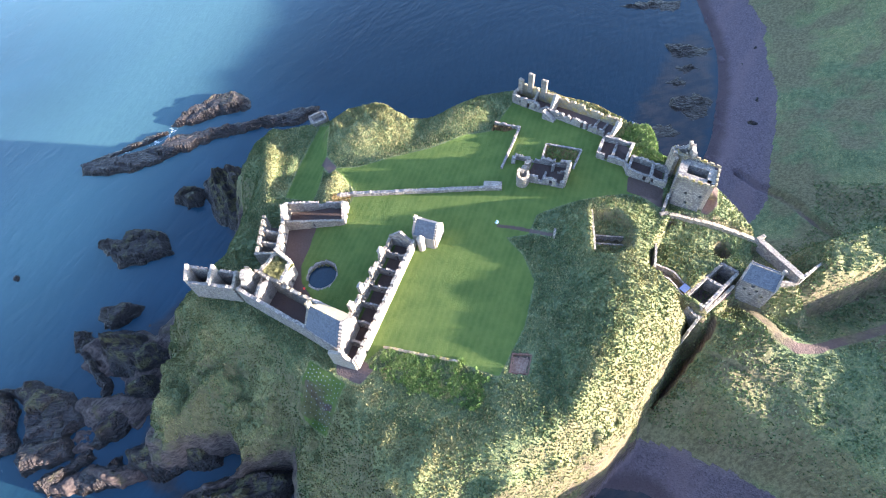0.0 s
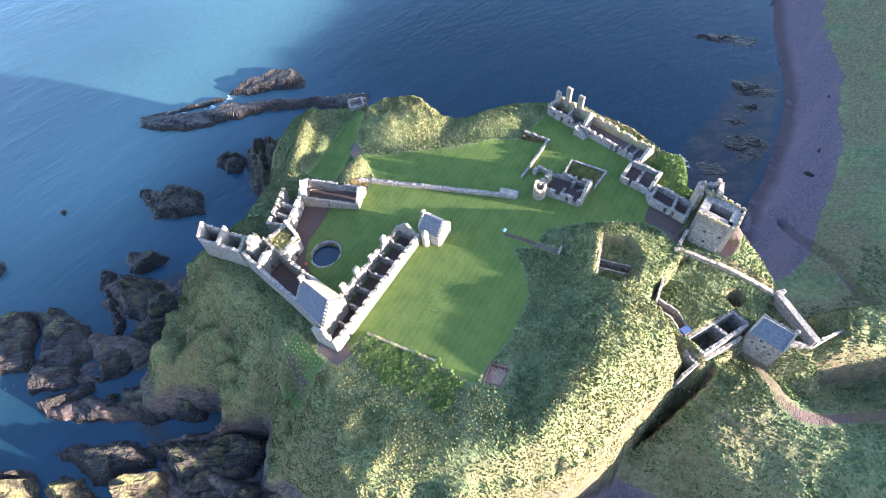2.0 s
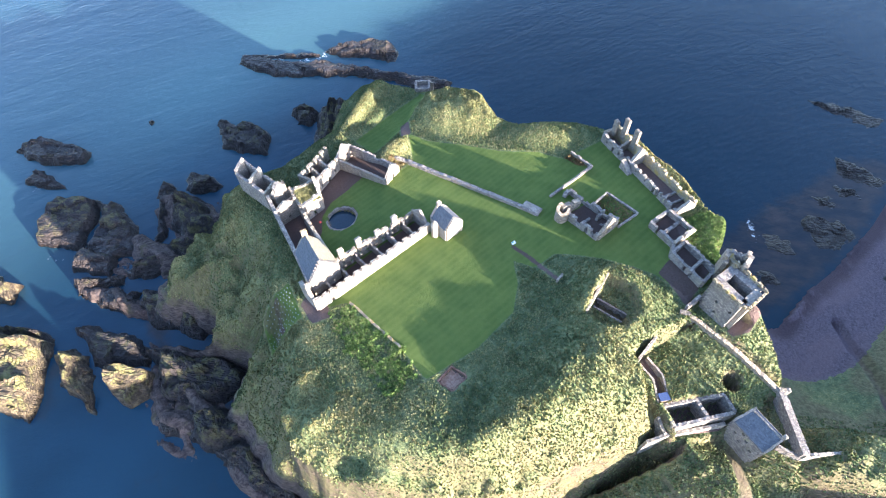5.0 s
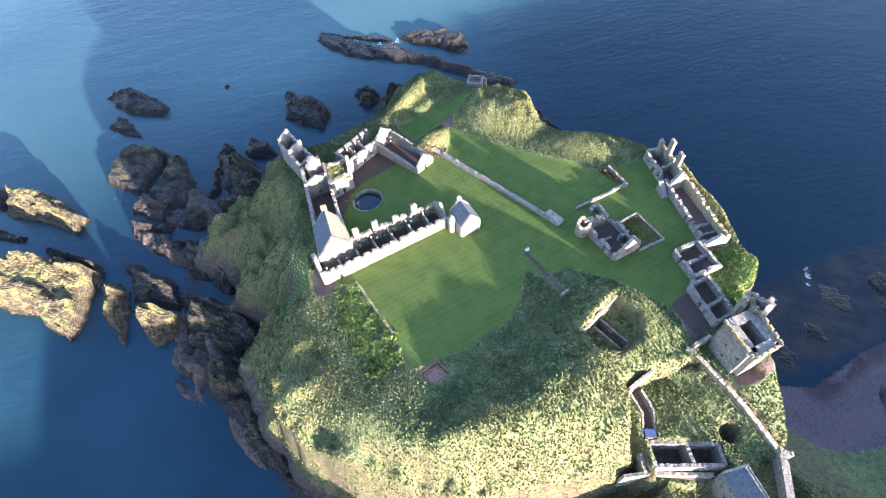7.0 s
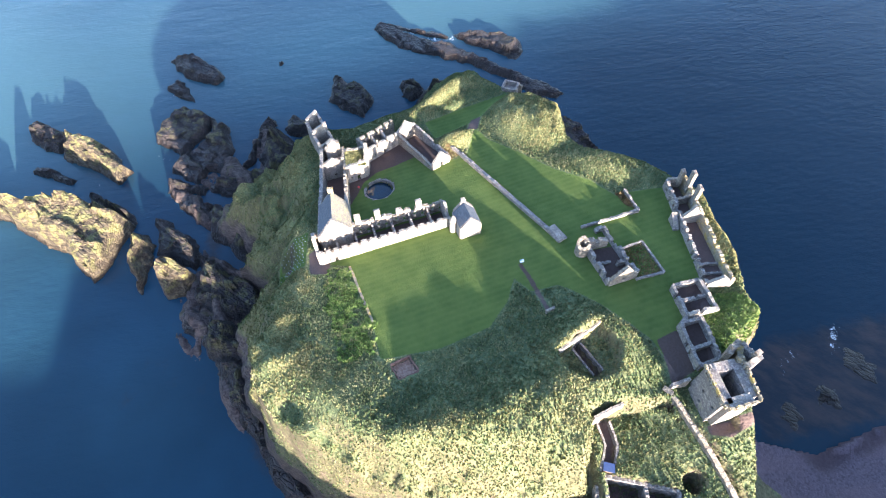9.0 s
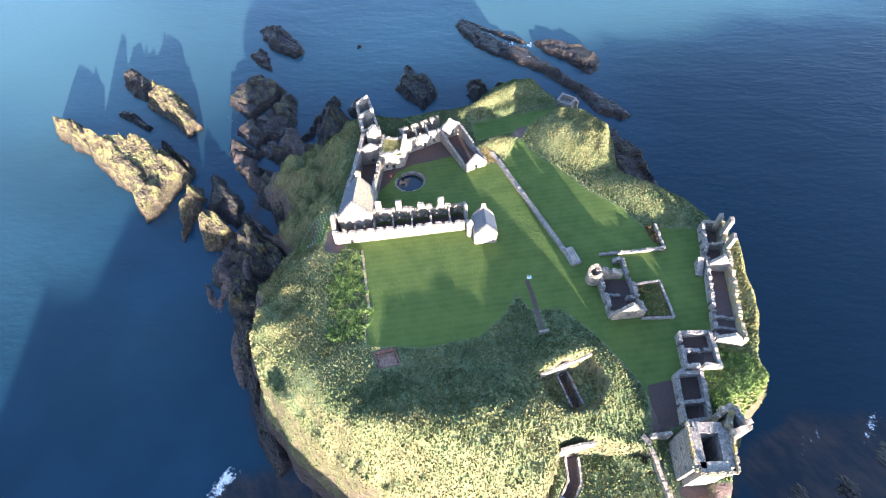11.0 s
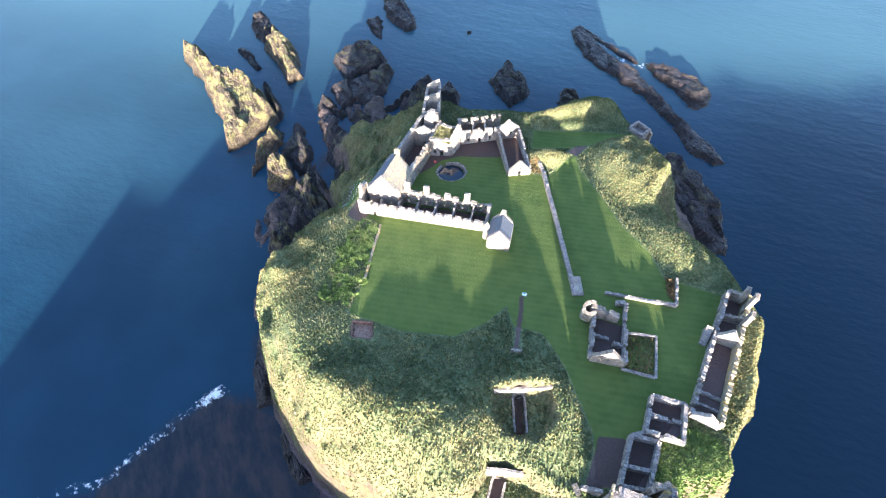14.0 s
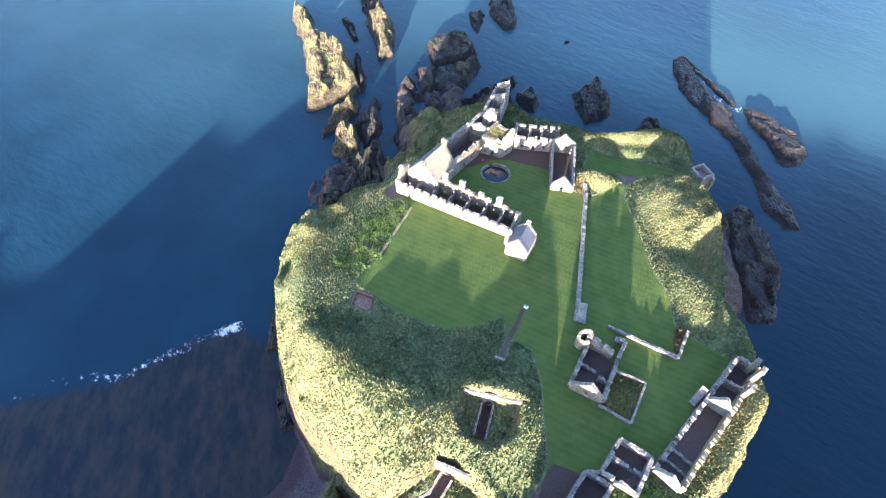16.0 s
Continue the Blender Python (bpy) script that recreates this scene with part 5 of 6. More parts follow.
chimney(kp, 93.9, -53.6, 65.5, 67.6, 1.2, 1.0, 10, 52)

# ---------------------------------------------------------------- the walls above the gate
gw = thing("barmkin_wall", "pale rubble wall stepping down the slope to the gate", "wall")
for k, (a, b, t0, t1) in enumerate((((80.2, -56.2), (81.6, -58.2), 57.0, 57.0), ((81.6, -58.2), (84.6, -69.0), 57.0, 55.2), ((84.6, -69.0), (87.0, -77.5), 55.4, 52.6), ((87.0, -77.5), (88.6, -84.6), 52.6, 50.6))):
    wall(gw, a, b, 1.2, t0 - 1.3, t1 - 1.2, "wall", M_STONE, rough=0.1, seed=140 + k, sink=2.0)
wall(gw, (81.6, -56.6), (85.6, -56.4), 0.8, 57.0, 59.0, "wall", M_STONE2, rough=0.2, seed=146)
cu = thing("curtain_wall", "high grey curtain wall closing the gate cleft", "wall")
wall(cu, (88.6, -84.6), (81.2, -97.6), 1.7, 49.8, 49.0, "wall", M_STONE2, rough=0.06, seed=147, base=34.0)
wall(cu, (88.4, -84.0), (90.8, -85.6), 1.0, 49.8, 50.0, "wall", M_STONE, rough=0.15, seed=148, base=40.0)
wall(cu, (81.2, -97.6), (92.4, -103.4), 0.7, 48.4, 47.4, "wall", M_HARL, rough=0.12, seed=149, sink=1.5)
wall(cu, (81.2, -97.6), (78.4, -93.0), 0.7, 46.4, 47.2, "wall", M_STONE2, rough=0.15, seed=150, base=38.0)

# ---------------------------------------------------------------- the gatehouse
gh = thing("gatehouse", "stone gatehouse with a slate roof in the cleft", "gatehouse")
E0, E1, S1, S0 = (74.3, -83.4), (74.1, -92.0), (78.0, -92.0), (78.2, -84.1)
wall(gh, E0, E1, 0.9, 47.9, 47.9, "front_wall", M_STONE2, rough=0.0, seed=151, base=31.0, holes=[(a, a + 0.7, z, z + 0.8) for a, z in ((1.6, 12.4), (3.6, 10.8), (4.6, 13.2), (6.6, 11.6), (3.0, 14.8))])
wall(gh, E1, S1, 0.9, 48.0, 51.3, "gable", M_STONE2, rough=0.0, seed=152, base=31.0)
wall(gh, E0, S0, 0.9, 48.0, 51.3, "gable", M_STONE2, rough=0.0, seed=153, base=36.0)
wall(gh, S0, S1, 0.9, 51.3, 51.3, "rear_wall", M_STONE2, rough=0.0, seed=154, base=38.0)
roof_slope(gh, (73.8, -83.4, 47.8), (73.6, -92.0, 47.8), (78.2, -92.0, 51.5), (78.4, -84.1, 51.5), M_SLATE, "blue-grey slate slope")
wall(gh, along(E0, S0, -0.3, 0.2), along(E0, S0, 4.2, 0.2), 0.5, 48.4, 52.0, "gable_cope", M_HARL, base=47.0, rough=0.02, seed=155)
wall(gh, along(E1, S1, -0.3, -0.2), along(E1, S1, 4.2, -0.2), 0.5, 48.4, 52.0, "gable_cope", M_HARL, base=47.0, rough=0.02, seed=156)
chimney(gh, 78.0, -92.0, 50.5, 52.8, 0.8, 0.8, 0, 57, material=M_HARL)
gr = thing("guard_rooms", "two roofless guard rooms behind the gate passage", "ruin")
U = [(62.0, -71.1), (77.4, -77.4), (76.0, -82.0), (61.0, -76.4)]
for k, (a, b, mt) in enumerate(((U[0], U[1], M_STONE2), (U[1], U[2], M_STONE2), (U[3], U[2], M_STONE2), (U[3], U[0], M_HARL), (along(U[0], U[1], 9.2, -0.2), along(U[3], U[2], 9.0, 0.2), M_STONE2))):
    wall(gr, a, b, 0.85, 47.4, 47.6, "wall", mt, rough=0.12, seed=160 + k, base=38.5, holes=[(2, 3, 1.5, 3.2)] if k == 2 else ())
part("floor", slab([(x, y, 42.4) for x, y in U], 0.4), M_EARTH, gr)
ow = thing("outer_wall", "pale lime-pointed wall beside the gate passage", "wall")
wall(ow, (54.6, -75.3), (59.4, -76.6), 0.8, 42.3, 43.2, "wall", M_HARL, rough=0.08, seed=170, base=32.0)
wall(ow, (59.4, -76.6), (73.7, -82.6), 0.8, 43.2, 44.4, "wall", M_HARL, rough=0.08, seed=171, base=31.0)
wall(ow, (59.4, -76.6), (60.2, -72.4), 0.8, 43.4, 45.6, "wall", M_STONE2, rough=0.2, seed=172, base=38.0)
part("passage_floor", slab([(61.6, -77.6, 41.0), (72.2, -83.0, 42.0), (76.8, -82.2, 42.4), (62.0, -76.6, 41.4)], 0.4), M_PATH, ow)
sd = thing("blue_shed", "small blue-roofed hut at the foot of the steps", "hut")
bm = bmesh.new()
box(bm, 63.2, -69.9, 46.0, 49.0, 2.3, 1.7, -22)
part("body", bm, M_WOOD, sd)
bm = bmesh.new()
box(bm, 63.2, -69.9, 49.0, 49.2, 2.6, 2.0, -22)
part("roof", bm, M_BLUE, sd, "blue sheet roof")

# ---------------------------------------------------------------- the sunken passage, the pit and the sign
sp = thing("passage_mouth", "pale retaining wall over a sunken stone passage", "tunnel", "passage mouths")
wall(sp, (57.8, -44.0), (70.2, -38.4), 0.6, 59.0, 59.4, "retaining_wall", M_HARL, rough=0.10, seed=180, sink=1.5, apex=0.2, holes=[(5.4, 6.9, 0.0, 2.6)])
wall(sp, (62.0, -41.8), (65.1, -50.3), 0.5, 55.2, 55.4, "side_wall", M_STONE2, rough=0.08, seed=181, base=51.5)
wall(sp, (64.6, -40.9), (67.8, -49.4), 0.5, 55.2, 55.4, "side_wall", M_STONE2, rough=0.08, seed=182, base=51.5)
sp2 = thing("passage_mouth", "pale retaining wall over stone steps in shade", "tunnel", "passage mouths")
wall(sp2, (61.6, -60.2), (69.4, -58.2), 0.6, 55.8, 56.0, "retaining_wall", M_HARL, rough=0.12, seed=183, base=46.0, apex=0.8, holes=[(2.5, 4.3, 2.4, 5.0)])
wall(sp2, (63.5, -60.2), (63.9, -65.2), 0.5, 50.6, 49.8, "side_wall", M_STONE2, rough=0.06, seed=184, base=45.0)
wall(sp2, (63.9, -65.2), (61.2, -70.2), 0.5, 49.8, 48.6, "side_wall", M_STONE2, rough=0.06, seed=185, base=44.0)
wall(sp2, (66.5, -60.2), (66.8, -65.6), 0.5, 50.6, 49.8, "side_wall", M_STONE2, rough=0.06, seed=186, base=45.0)
wall(sp2, (66.8, -65.6), (64.4, -70.6), 0.5, 49.8, 48.4, "side_wall", M_STONE2, rough=0.06, seed=187, base=44.0)
pt = thing("square_pit", "square sunken pit with bare red earth", "pit")
PQ = [(16.8, -37.5), (21.8, -36.0), (23.8, -40.4), (18.6, -41.7)]
for k, (a, b) in enumerate(zip(PQ, PQ[1:] + PQ[:1])):
    wall(pt, a, b, 0.35, gz(19, -34.6) + 0.15, gz(19, -34.6) + 0.15, "kerb", M_RUST, rough=0.05, seed=190 + k, base=50.8)
part("floor", slab([(x, y, 51.6) for x, y in PQ], 0.5), M_REDSOIL, pt, "bare red earth")
sg = thing("information_board", "small slanted white and teal information board", "sign")
sz = gz(57.0, -14.4)
bm = bmesh.new()
hexa(bm, [(56.4, -14.8, sz + 0.75), (57.6, -14.8, sz + 0.75), (57.6, -14.0, sz + 1.05), (56.4, -14.0, sz + 1.05)], [(56.4, -14.8, sz + 0.83), (57.6, -14.8, sz + 0.83), (57.6, -14.0, sz + 1.13), (56.4, -14.0, sz + 1.13)])
part("panel", bm, M_WHITE, sg)
bm = bmesh.new()
hexa(bm, [(56.5, -14.35, sz + 1.0), (57.2, -14.35, sz + 1.0), (57.2, -14.06, sz + 1.115), (56.5, -14.06, sz + 1.115)], [(56.5, -14.35, sz + 1.03), (57.2, -14.35, sz + 1.03), (57.2, -14.06, sz + 1.14), (56.5, -14.06, sz + 1.14)])
part("picture", bm, M_TEAL, sg, "teal picture panel")
for x in (56.55, 57.45):
    bm = bmesh.new()
    box(bm, x, -14.4, sz - 0.3, sz + 0.92, 0.1, 0.1)
    part("post", bm, M_WOOD, sg)
hu = thing("lookout_hut", "small roofless stone lookout on the far tip", "ruin")
Q = [(72.6, 69.2), (77.2, 66.8), (79.4, 70.6), (74.8, 73.2)]
for k, (a, b) in enumerate(zip(Q, Q[1:] + Q[:1])):
    wall(hu, a, b, 0.8, 48.8, 48.8, "wall", M_STONE2, rough=0.2, seed=200 + k, base=43.0)
part("floor", slab([(x, y, 47.0) for x, y in Q], 0.3), M_STONE2, hu)
wall(hu, (79.4, 70.6), (80.6, 69.4), 0.8, 48.9, 48.2, "wall", M_STONE, rough=0.2, seed=206, base=42.0)
lb = thing("lifebuoy_post", "red lifebuoy box on a short post by the cistern", "lifebuoy")
bz = gz(13.8, 28.6)
bm = bmesh.new()
box(bm, 13.8, 28.6, bz - 0.2, bz + 1.0, 0.12, 0.12)
part("post", bm, M_WOOD, lb)
bm = bmesh.new()
bmesh.ops.create_cone(bm, cap_ends=True, segments=14, radius1=0.42, radius2=0.38, depth=0.16, matrix=Matrix.Translation((13.8, 28.6, bz + 1.1)) @ Euler((radians(55), 0, 0.4)).to_matrix().to_4x4())
part("buoy", bm, M_RED, lb, "bright red ring cover")

# the stony edging between lawn and weeds
ed = thing("lawn_edging", "low line of straw-grown edging stones along the lawn", "edging")
EDL = [(8.6, -3.6), (9.4, -6.2), (10.4, -11.0), (12.0, -17.5), (13.7, -24.2)]
for k, (a, b) in enumerate(zip(EDL, EDL[1:])):
    wall(ed, a, b, 0.65, gz(*a) + 0.38, gz(*b) + 0.38, "stone_run", M_LICHEN, rough=0.13, seed=210 + k, step=0.35)

# the small stone portal at the end of the footpath
po = thing("stone_portal", "small stone portal at the end of the footpath", "portal")
wall(po, (58.4, -31.9), (61.0, -31.2), 0.6, gz(59.7, -31.5) + 1.5, gz(59.7, -31.5) + 1.6, "wall", M_STONE, rough=0.08, seed=220, holes=[(0.8, 1.9, 0.0, 1.2)])
# ---------------------------------------------------------------- rocks in the sea
STRIKE = radians(-42)


def rock_mesh(name, poly, h, seed, cell=6.0, dip=(0.05, 0.10), side=2.0, even=0.55):
    """A craggy skerry inside an outline: tilted slabs split by joints along one strike, steep broken sides that run below the water."""
    r = np.random.default_rng(seed)
    p = np.array(poly, float)
    c = p.mean(0)
    lo, hi = p.min(0) - 4, p.max(0) + 4
    step = float(np.clip(np.sqrt((hi[0] - lo[0]) * (hi[1] - lo[1])) / 52, 0.4, 0.95))
    X, Y = np.meshgrid(np.arange(lo[0], hi[0], step), np.arange(lo[1], hi[1], step))
    wx, wy = X + 1.3 * fbm(X, Y, 6.0, 4, seed * 0.37), Y + 1.3 * fbm(X, Y, 6.0, 4, seed * 0.53 + 9)
    sd = sdist(wx, wy, poly)
    # slabs: long cells laid along the strike
    nc = max(5, int((hi[0] - lo[0]) * (hi[1] - lo[1]) / (cell * cell)))
    cx, cy = r.uniform(lo[0], hi[0], nc), r.uniform(lo[1], hi[1], nc)
    ch = h * (1 - even + even * r.random(nc) * 1.0) + 0.2 * h
    gxs, gys = dip[0] + r.normal(0, 0.07, nc), dip[1] + r.normal(0, 0.07, nc)
    co, si = math.cos(STRIKE), math.sin(STRIKE)
    dx, dy = wx[..., None] - cx, wy[..., None] - cy
    d = np.hypot(0.55 * (dx * co + dy * si), 1.5 * (-dx * si + dy * co))
    o = np.argpartition(d, 1, axis=-1)[..., :2]
    dd = np.take_along_axis(d, o, -1)
    first = np.where(dd[..., 0] <= dd[..., 1], o[..., 0], o[..., 1])
    gap = np.abs(dd[..., 1] - dd[..., 0])
    top = ch[first] + gxs[first] * (X - cx[first]) + gys[first] * (Y - cy[first]) + dip[0] * (cx[first] - c[0]) + dip[1] * (cy[first] - c[1])
    ledge = side * -sd * (1 + 0.5 * vnoise(X, Y, 4.0, seed))
    ledge = 0.5 * ledge + 0.5 * 1.3 * np.floor(ledge / 1.3 + 0.5 * vnoise(X, Y, 2.5))
    z = np.minimum(np.maximum(top, 0.6), ledge) - 0.6 * min(1, h / 4) * np.exp(-gap * 1.8) + 0.22 * fbm(X, Y, 1.8, 2, seed)
    z = np.where(sd > 0, -0.4 - 0.9 * sd, z)
    ny, nx = X.shape
    ids = np.arange(nx * ny).reshape(ny, nx)
    q = np.stack([ids[:-1, :-1], ids[:-1, 1:], ids[1:, 1:], ids[1:, :-1]], -1).reshape(-1, 4)
    q = q[(z.ravel()[q] > -1.2).any(1)]
    used, inv = np.unique(q, return_inverse=True)
    v = np.stack([X - c[0], Y - c[1], z], -1).reshape(-1, 3)[used]
    me = bpy.data.meshes.new(name)
    me.from_pydata(v.tolist(), [], inv.reshape(-1, 4).tolist())
    return me, c


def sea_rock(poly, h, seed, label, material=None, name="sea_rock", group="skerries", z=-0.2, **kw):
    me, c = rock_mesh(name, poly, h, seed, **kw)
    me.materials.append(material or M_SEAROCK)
    ob = tagged(new(name, me), label, "rock", group)
    ob.matrix_world = pose(c[0], c[1], z)
    return ob


def oval(x, y, rx, ry, turn, seed=0):
    r = random.Random(seed)
    a0, c, s = r.uniform(0, 1), math.cos(radians(turn)), math.sin(radians(turn))
    pts = [(rx * k * math.cos(a), ry * k * math.sin(a)) for a, k in ((2 * math.pi * (i + a0) / 9, r.uniform(0.8, 1.12)) for i in range(9))]
    return [(x + u * c - v * s, y + u * s + v * c) for u, v in pts]


DARKR = "dark wet craggy skerry standing in the sea"
PALER = "pale sunlit rock crag rising from the sea"
FACE = dict(dip=(-0.10, 0.20), even=0.42, cell=8)
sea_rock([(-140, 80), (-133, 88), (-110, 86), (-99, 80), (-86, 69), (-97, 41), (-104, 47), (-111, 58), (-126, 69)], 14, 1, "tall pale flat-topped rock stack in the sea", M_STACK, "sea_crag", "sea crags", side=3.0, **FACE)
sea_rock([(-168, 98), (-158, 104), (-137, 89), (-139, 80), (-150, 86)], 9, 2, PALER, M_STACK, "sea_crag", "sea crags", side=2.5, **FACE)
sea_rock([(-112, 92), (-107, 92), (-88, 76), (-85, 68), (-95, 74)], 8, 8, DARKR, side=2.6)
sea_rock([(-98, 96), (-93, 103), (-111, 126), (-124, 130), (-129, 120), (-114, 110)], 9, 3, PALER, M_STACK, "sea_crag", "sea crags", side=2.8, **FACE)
sea_rock([(-152, 143), (-142, 147), (-124, 134), (-128, 122), (-138, 127), (-146, 134)], 6, 4, DARKR)
sea_rock([(-139, 112), (-136, 116), (-118, 103), (-120, 99)], 3, 9, DARKR, name="sea_rock")
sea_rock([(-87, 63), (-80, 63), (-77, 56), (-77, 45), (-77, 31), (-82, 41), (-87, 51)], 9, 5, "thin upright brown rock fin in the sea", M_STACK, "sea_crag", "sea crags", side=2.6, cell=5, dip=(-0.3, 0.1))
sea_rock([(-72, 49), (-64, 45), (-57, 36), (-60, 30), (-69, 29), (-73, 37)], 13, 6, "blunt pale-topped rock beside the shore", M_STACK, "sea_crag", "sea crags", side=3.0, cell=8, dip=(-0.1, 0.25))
sea_rock([(-87, 189), (-72, 193), (-54, 170), (-59, 163), (-76, 171)], 4.5, 11, DARKR)
sea_rock([(-86, 165), (-77, 169), (-68, 150), (-76, 154)], 3, 12, DARKR)
sea_rock([(-77, 144), (-71, 144), (-58, 134), (-60, 122), (-63, 120), (-70, 109), (-78, 117), (-85, 122), (-84, 132)], 5.0, 13, "broad dark weed-streaked skerry in the sea", cell=9, even=0.4)
sea_rock([(-59, 133), (-49, 126), (-47, 111), (-49, 93), (-57, 96), (-60, 89), (-69, 94), (-76, 102), (-72, 107), (-65, 112), (-60, 121)], 4.5, 15, "dark weed-streaked skerry beside a broader one", cell=8, even=0.45)
sea_rock(oval(-24.6, 175, 3.0, 2.2, 20), 1.6, 16, "tiny lone dark rock awash in the sea", cell=2)
sea_rock([(-2, 138), (2, 146), (3, 155), (8, 156), (11, 148), (16, 148), (23, 139), (23, 131), (18, 120), (11, 127), (4, 132)], 5, 17, DARKR)
sea_rock([(38, 134), (38, 142), (42, 145), (48, 142), (53, 135), (44, 128)], 5, 18, DARKR, cell=4)
sea_rock([(29, 200), (34, 207), (43, 198), (57, 184), (70, 176), (89, 157), (102, 141), (115, 131), (122, 119), (117, 114), (103, 124), (90, 142), (76, 155), (62, 163), (44, 175), (35, 187)], 3.0, 19, "long low dark reef of tilted rock", name="reef", group="long reefs", dip=(0.06, 0.06), even=0.3, cell=11, side=1.2)
sea_rock([(74, 183), (86, 184), (101, 180), (112, 170), (110, 157), (105, 153), (94, 163), (81, 173)], 3.4, 20, "long low brown reef of tilted rock", name="reef", group="long reefs", dip=(0.06, 0.10), even=0.3, cell=11, side=1.2)
sea_rock([(31, 209), (47, 199), (62, 190.5), (73, 183), (70, 179), (56, 187), (44, 194)], 1.5, 25, "thin reef awash between two longer reefs", name="reef", group="long reefs", dip=(0.05, 0.05), even=0.4, cell=7, side=0.9)
sea_rock([(70, 90), (82, 100), (95, 105), (104, 93), (97, 76), (84, 80)], 9.0, 22, "brown rock shelf along the cliff foot", name="rock_shelf", group="rock shelves", side=1.3, cell=9)
sea_rock([(96, 118), (106, 112), (122, 92), (128, 66), (118, 62), (108, 76), (92, 104)], 5.0, 21, "brown rock shelf along the cliff foot", name="rock_shelf", group="rock shelves")
sea_rock([(30, 84), (37, 102), (40, 119), (47, 133), (57, 140), (66, 132), (68, 112), (62, 97), (52, 84)], 20, 23, "dark steep rock buttress under the grassy cliff", side=1.5, cell=8, dip=(0.0, -0.35))
sea_rock([(39, 113), (41, 122), (47, 127), (50, 118), (46, 108)], 6, 24, DARKR)
# the rocky shore under the cliff
SHORE = [([(-76, 95), (-68, 93), (-58, 87), (-58, 81), (-67, 84), (-76, 87)], 5.5), ([(-75, 86), (-64, 83), (-54, 75), (-54, 65), (-62, 67), (-69, 75)], 4), ([(-57, 89), (-49, 92), (-39, 86), (-38, 80), (-48, 79), (-56, 83)], 10),
         ([(-37, 122), (-30, 129), (-26, 125), (-29, 115), (-35, 117)], 5), ([(-36, 119), (-31, 117), (-34, 106), (-39, 95), (-43, 95), (-40, 105)], 4), ([(-30, 116), (-24, 117), (-18, 111), (-14, 90), (-18, 82), (-31, 87), (-36, 101)], 15),
         ([(-22, 127), (-17, 128), (-10, 121), (-7, 112), (-16, 112), (-22, 116)], 6), ([(-42, 90), (-35, 91), (-24, 85), (-26, 77), (-37, 80)], 9), ([(-53, 75), (-40, 68), (-38, 58), (-33, 46), (-39, 40), (-53, 56), (-55, 66)], 9),
         ([(-79, 74), (-73, 71), (-64, 61), (-58, 52), (-57, 40), (-67, 47), (-74, 48), (-77, 60)], 5), ([(-58, 51), (-44, 40), (-28, 25), (-29, 14), (-41, 13), (-52, 18), (-60, 26), (-58, 40)], 8), ([(-62, 22), (-54, 23), (-51, 14), (-55, 9), (-61, 12)], 4),
         ([(-53, 20), (-42, 14), (-33, 2), (-34, -8), (-46, -4), (-53, 4)], 10), ([(-48, 0), (-36, 0), (-26, -30), (-32, -37), (-42, -20)], 6), ([(-33, -32), (-26, -32), (-12, -53), (-18, -58), (-28, -46)], 5), ([(-8, -60), (-2, -60), (14, -70), (8, -75), (-2, -69)], 3.5)]
for k, (pl, h) in enumerate(SHORE):
    sea_rock(pl, h, 300 + k, "dark tilted shore rock under the cliff", name="shore_rock", group="shore rocks", side=1.6, cell=8, dip=(0.10, 0.08))
TIDE = [[(242, -25), (249, -34), (249, -51), (239, -48), (233, -33)], [(201, -39), (211, -50), (210, -59), (196, -62), (188, -55), (193, -44)], [(177, -35), (184, -46), (179, -54), (171, -43)],
        [(266, 12), (278, -2), (289, -26), (273, -24), (268, -5)], [(227, -33), (233, -43), (229, -51), (222, -41)], [(158, -48), (166, -50), (163, -58), (154, -55)], [(146, -50), (150, -58), (142, -62), (138, -55)], [(212, -34), (219, -40), (216, -46), (209, -41)]]
for k, ring in enumerate(TIDE):
    sea_rock(ring, 1.1, 340 + k, "flat dark weed-covered rock at the tide line", name="tide_rock", group="tide rocks", cell=3, side=0.5, even=0.9)
for k, (x, y, s) in enumerate(((213, -78, 1.8), (238, -66, 1.2), (196, -80, 2.2), (252, -70, 1.2))):
    sea_rock(oval(x, y, s, s * 0.7, 30 * k, k), s * 0.8, 360 + k, "lone boulder on the pebble beach", name="boulder", group="beach boulders", z=gz(x, y) - 0.1, cell=2)


# ---------------------------------------------------------------- grass and plants
def scatter(n, x0, x1, y0, y1, keep, seed):
    r = np.random.default_rng(seed)
    x, y = r.uniform(x0, x1, n), r.uniform(y0, y1, n)
    k = keep(x, y, r)
    return x[k], y[k], r


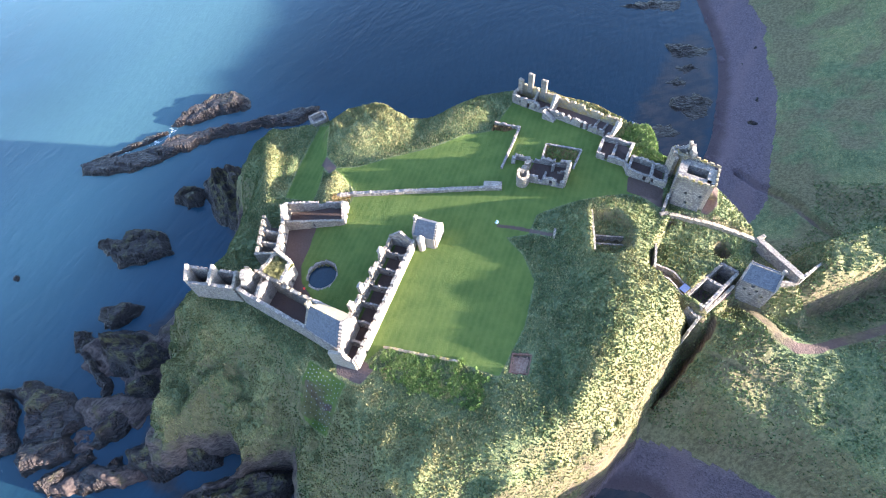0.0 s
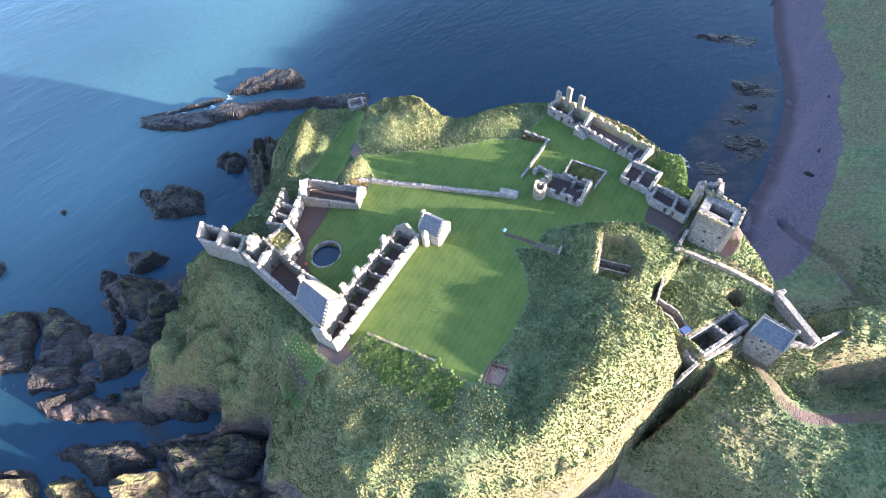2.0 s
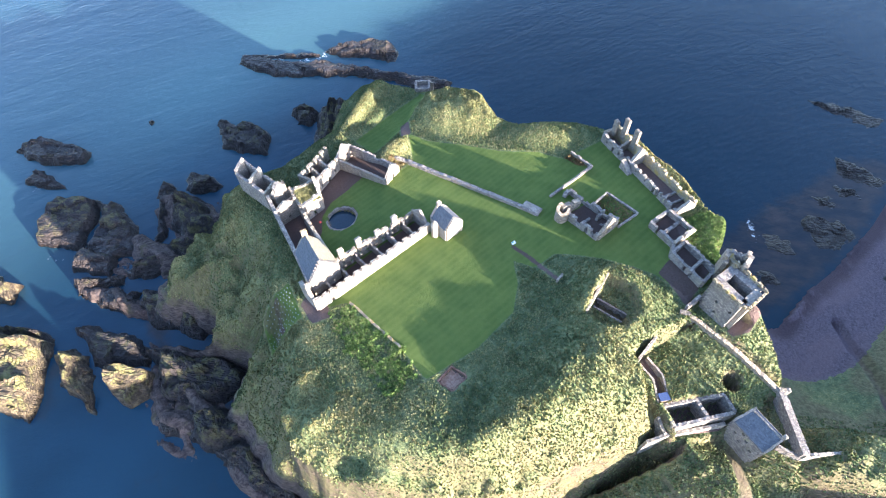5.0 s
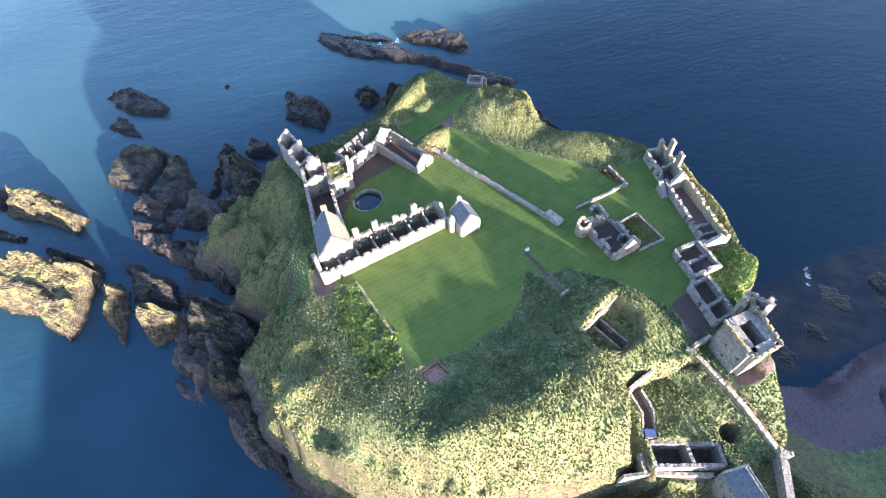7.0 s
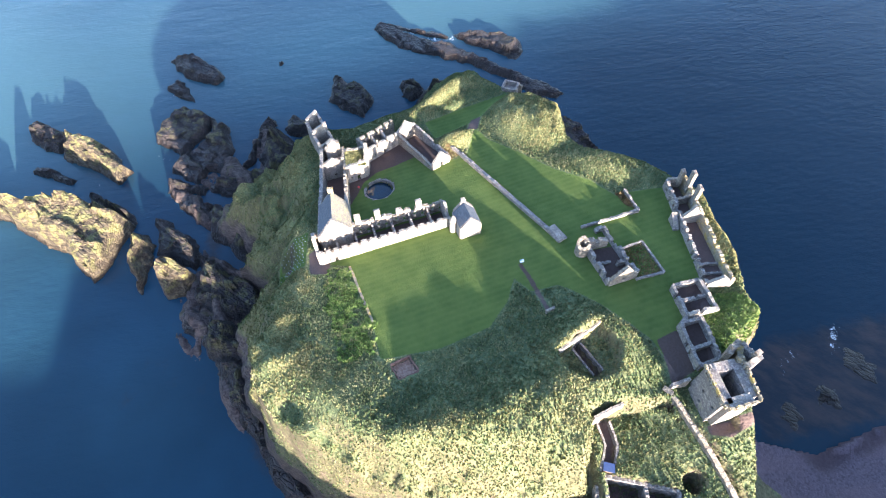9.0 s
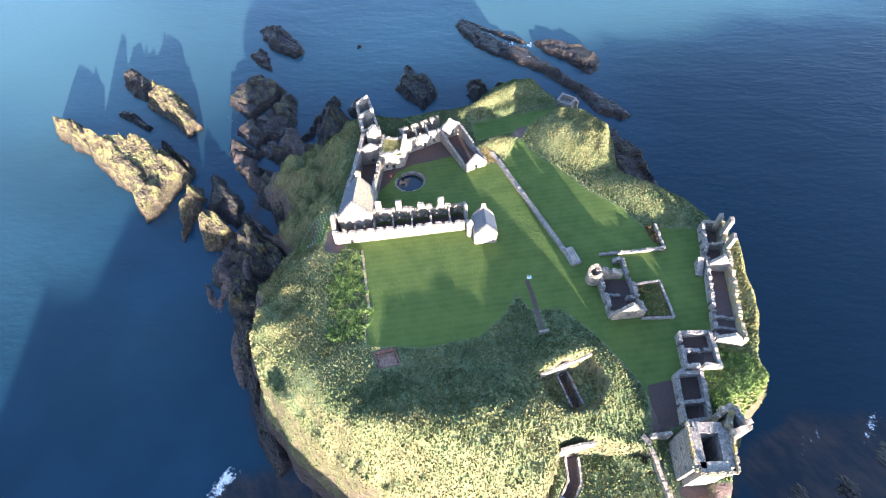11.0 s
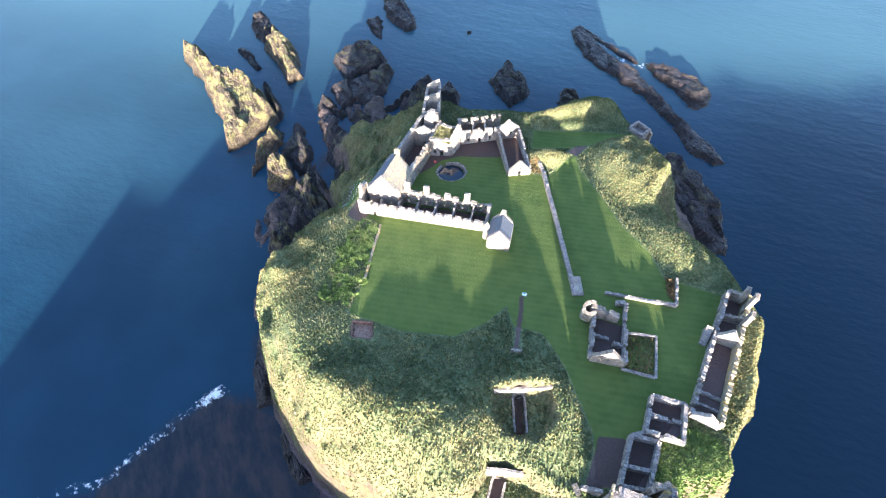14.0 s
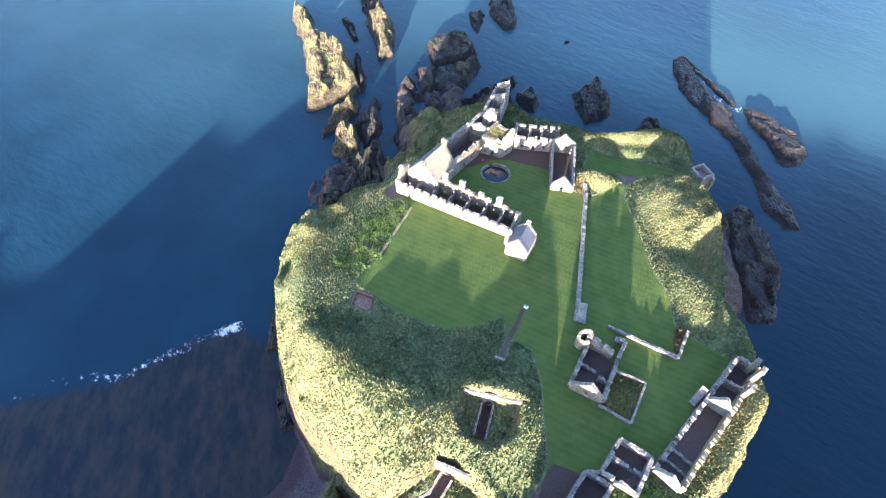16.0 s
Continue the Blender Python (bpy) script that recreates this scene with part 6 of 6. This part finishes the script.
def tufts(name, x, y, r, size, high, material, label, blades=5, lean=0.5):
    """Many small tussocks in one mesh: each a ragged crown of pointed leaves."""
    n = len(x)
    z = ground(x, y) + 0.04
    s, h = size * r.uniform(0.6, 1.4, n), high * r.uniform(0.5, 1.5, n)
    a0 = r.uniform(0, 6.28, n)
    V = np.zeros((n, blades * 3, 3))
    for b in range(blades):
        a = a0 + 6.283 * b / blades + r.uniform(-0.3, 0.3, n)
        w = r.uniform(0.4, 0.75, n)
        c, d = np.cos(a), np.sin(a)
        tip = lean * r.uniform(0.6, 1.6, n)
        V[:, 3 * b] = np.stack([x - d * s * w, y + c * s * w, z - 0.1], -1)
        V[:, 3 * b + 1] = np.stack([x + d * s * w, y - c * s * w, z - 0.1], -1)
        V[:, 3 * b + 2] = np.stack([x + c * s * tip, y + d * s * tip, z + h * r.uniform(0.7, 1.2, n)], -1)
        # leaves share the heart of the tuft, so that each tuft is one piece
        V[:, 3 * b] = np.where(b > 0, V[:, 0], V[:, 3 * b]) if b else V[:, 0]
    me = bpy.data.meshes.new(name)
    F = (np.arange(n)[:, None, None] * blades * 3 + np.arange(blades)[None, :, None] * 3 + np.arange(3)[None, None, :]).reshape(-1, 3)
    # weld the first corner of every leaf to that of the first
    F = F.reshape(n, blades, 3)
    F[:, 1:, 0] = F[:, :1, 0]
    me.from_pydata(V.reshape(-1, 3).tolist(), [], F.reshape(-1, 3).tolist())
    me.materials.append(material)
    return tagged(new(name, me), label, "grass", kind="stuff")


def grow(x, y):
    """How much rough grass stands here."""
    lawn = np.minimum(np.minimum(sdist(x, y, LAWN), sdist(x, y, STRIP)), sdist(x, y, NETTED))
    grav = np.minimum(np.min([sdist(x, y, p) for p in EARTHS], axis=0), seg_dist(x, y, LANE_PATH, False) - 1.4)
    z = ground(x, y)
    e = 0.8
    slope = np.hypot(ground(x + e, y) - ground(x - e, y), ground(x, y + e) - ground(x, y - e)) / (2 * e)
    return (lawn > 0.4) & (grav > 0.6) & (z > 13) & (slope < 5.5)


def on_head(x, y, r):
    return grow(x, y) & inside(x, y, BASE)


x, y, r = scatter(215000, -46, 124, -104, 92, on_head, 5)
old = r.random(len(x)) < 0.12 + 0.75 * paleness(x, y)
tufts("rough_grass", x[~old], y[~old], r, 0.34, 0.43, M_TUFT, "rough tussocky grass, green and straw-coloured")
tufts("dead_grass", x[old], y[old], r, 0.34, 0.43, M_STRAW, "bleached straw-coloured tussocks")
x, y, r = scatter(30000, 20, 160, -180, -76, lambda x, y, r: grow(x, y) & ~inside(x, y, MID), 6)
tufts("rough_grass", x, y, r, 0.5, 0.35, M_TUFT, "rough grass on the landward slopes")
BED = [(1, -4), (8, -3.4), (14, -24), (13, -33), (4, -34), (2, -20)]
x, y, r = scatter(8000, -2, 15, -35, -3, lambda x, y, r: inside(x + 1.5 * vnoise(x, y, 2.0), y + 1.5 * vnoise(x, y, 3.0), BED) & (vnoise(x, y, 3.2, 2.0) + vnoise(x, y, 1.3) > r.uniform(-0.9, 0.7, len(x))), 7)
dead = vnoise(x, y, 2.4, 5.0) + r.uniform(-0.6, 0.6, len(x)) > 0.75
tufts("leafy_weeds", x[~dead], y[~dead], r, 0.45, 0.55, M_LEAF, "tall leafy weeds along the lawn edge", 6, 0.8)
tufts("dead_grass", x[dead], y[dead], r, 0.42, 0.5, M_STRAW, "bleached stalks among the weeds by the lawn", 6, 0.8)
BANK = [(96.2, -42), (101.5, -36.5), (107, -37), (110, -42), (109, -47), (103, -53), (99.5, -53), (96, -51)]
x, y, r = scatter(4200, 94, 112, -54, -35, lambda x, y, r: inside(x + vnoise(x, y, 2.5), y, BANK), 8)
tufts("leafy_weeds", x, y, r, 0.45, 0.5, M_LEAF, "dense leafy weeds on the cliff-top bank", 6, 0.8)
x, y, r = scatter(1700, 84, 93, -28, -15, lambda x, y, r: sdist(x, y, PLOT) < -0.5, 9)
sere = r.random(len(x)) < 0.45
tufts("plot_planting", x[~sere], y[~sere], r, 0.36, 0.45, M_LEAF, "low green shrubs filling the garden plot", 6, 0.7)
tufts("plot_planting", x[sere], y[sere], r, 0.36, 0.5, M_DEAD, "brown seed heads among the garden plot shrubs", 6, 0.7)
x, y, r = scatter(700, 89, 95, -4, 6, lambda x, y, r: inside(x, y, [(91.6, 4.2), (94, 4.2), (94.6, -3), (92.8, -1.6)]), 10)
tufts("dead_scrub", x, y, r, 0.5, 0.8, M_DEAD, "brown dead scrub against the low wall", 6, 0.7)
x, y, r = scatter(900, 42, 52, 33, 44, lambda x, y, r: inside(x, y, [(45.8, 34.6), (49, 35.6), (46.6, 40.5), (43, 40)]), 12)
tufts("dead_scrub", x, y, r, 0.5, 0.5, M_DEAD, "brown dead scrub beside the wing", 6, 0.7)
r = np.random.default_rng(14)
x, y = r.uniform(11, 17.3, 900), r.uniform(33.4, 40, 900)
ob = tufts("vault_plants", x, y, r, 0.5, 0.6, M_STRAW, "leafy plants growing on the vault top", 6, 0.8)
co = np.empty(len(ob.data.vertices) * 3, np.float32)
ob.data.vertices.foreach_get("co", co)
co = co.reshape(-1, 3)
co[:, 2] += 53.3 - ground(co[:, 0], co[:, 1])
ob.data.vertices.foreach_set("co", co.ravel())

# plant guards on the netted slope below the hall
GUARDS = [(-4, 12.6), (-15.5, 11), (-16.5, 3.2), (-5, 0.8)]
bm = bmesh.new()
for i in range(13):
    for j in range(11):
        px, py = -17 + i * 1.05 + 0.3 * (j % 2), 0.5 + j * 1.15
        if inside(np.array([px]), np.array([py]), GUARDS)[0]:
            z = gz(px, py)
            box(bm, px, py, z - 0.05, z + 0.38, 0.15, 0.15, 20 * i)
me = bpy.data.meshes.new("plant_guards")
bm.to_mesh(me)
me.materials.append(flat_material("plastic_sleeve", (0.42, 0.46, 0.47)))
tagged(new("plant_guards", me), "rows of small white plant guards on the slope", "plant guards", kind="stuff")
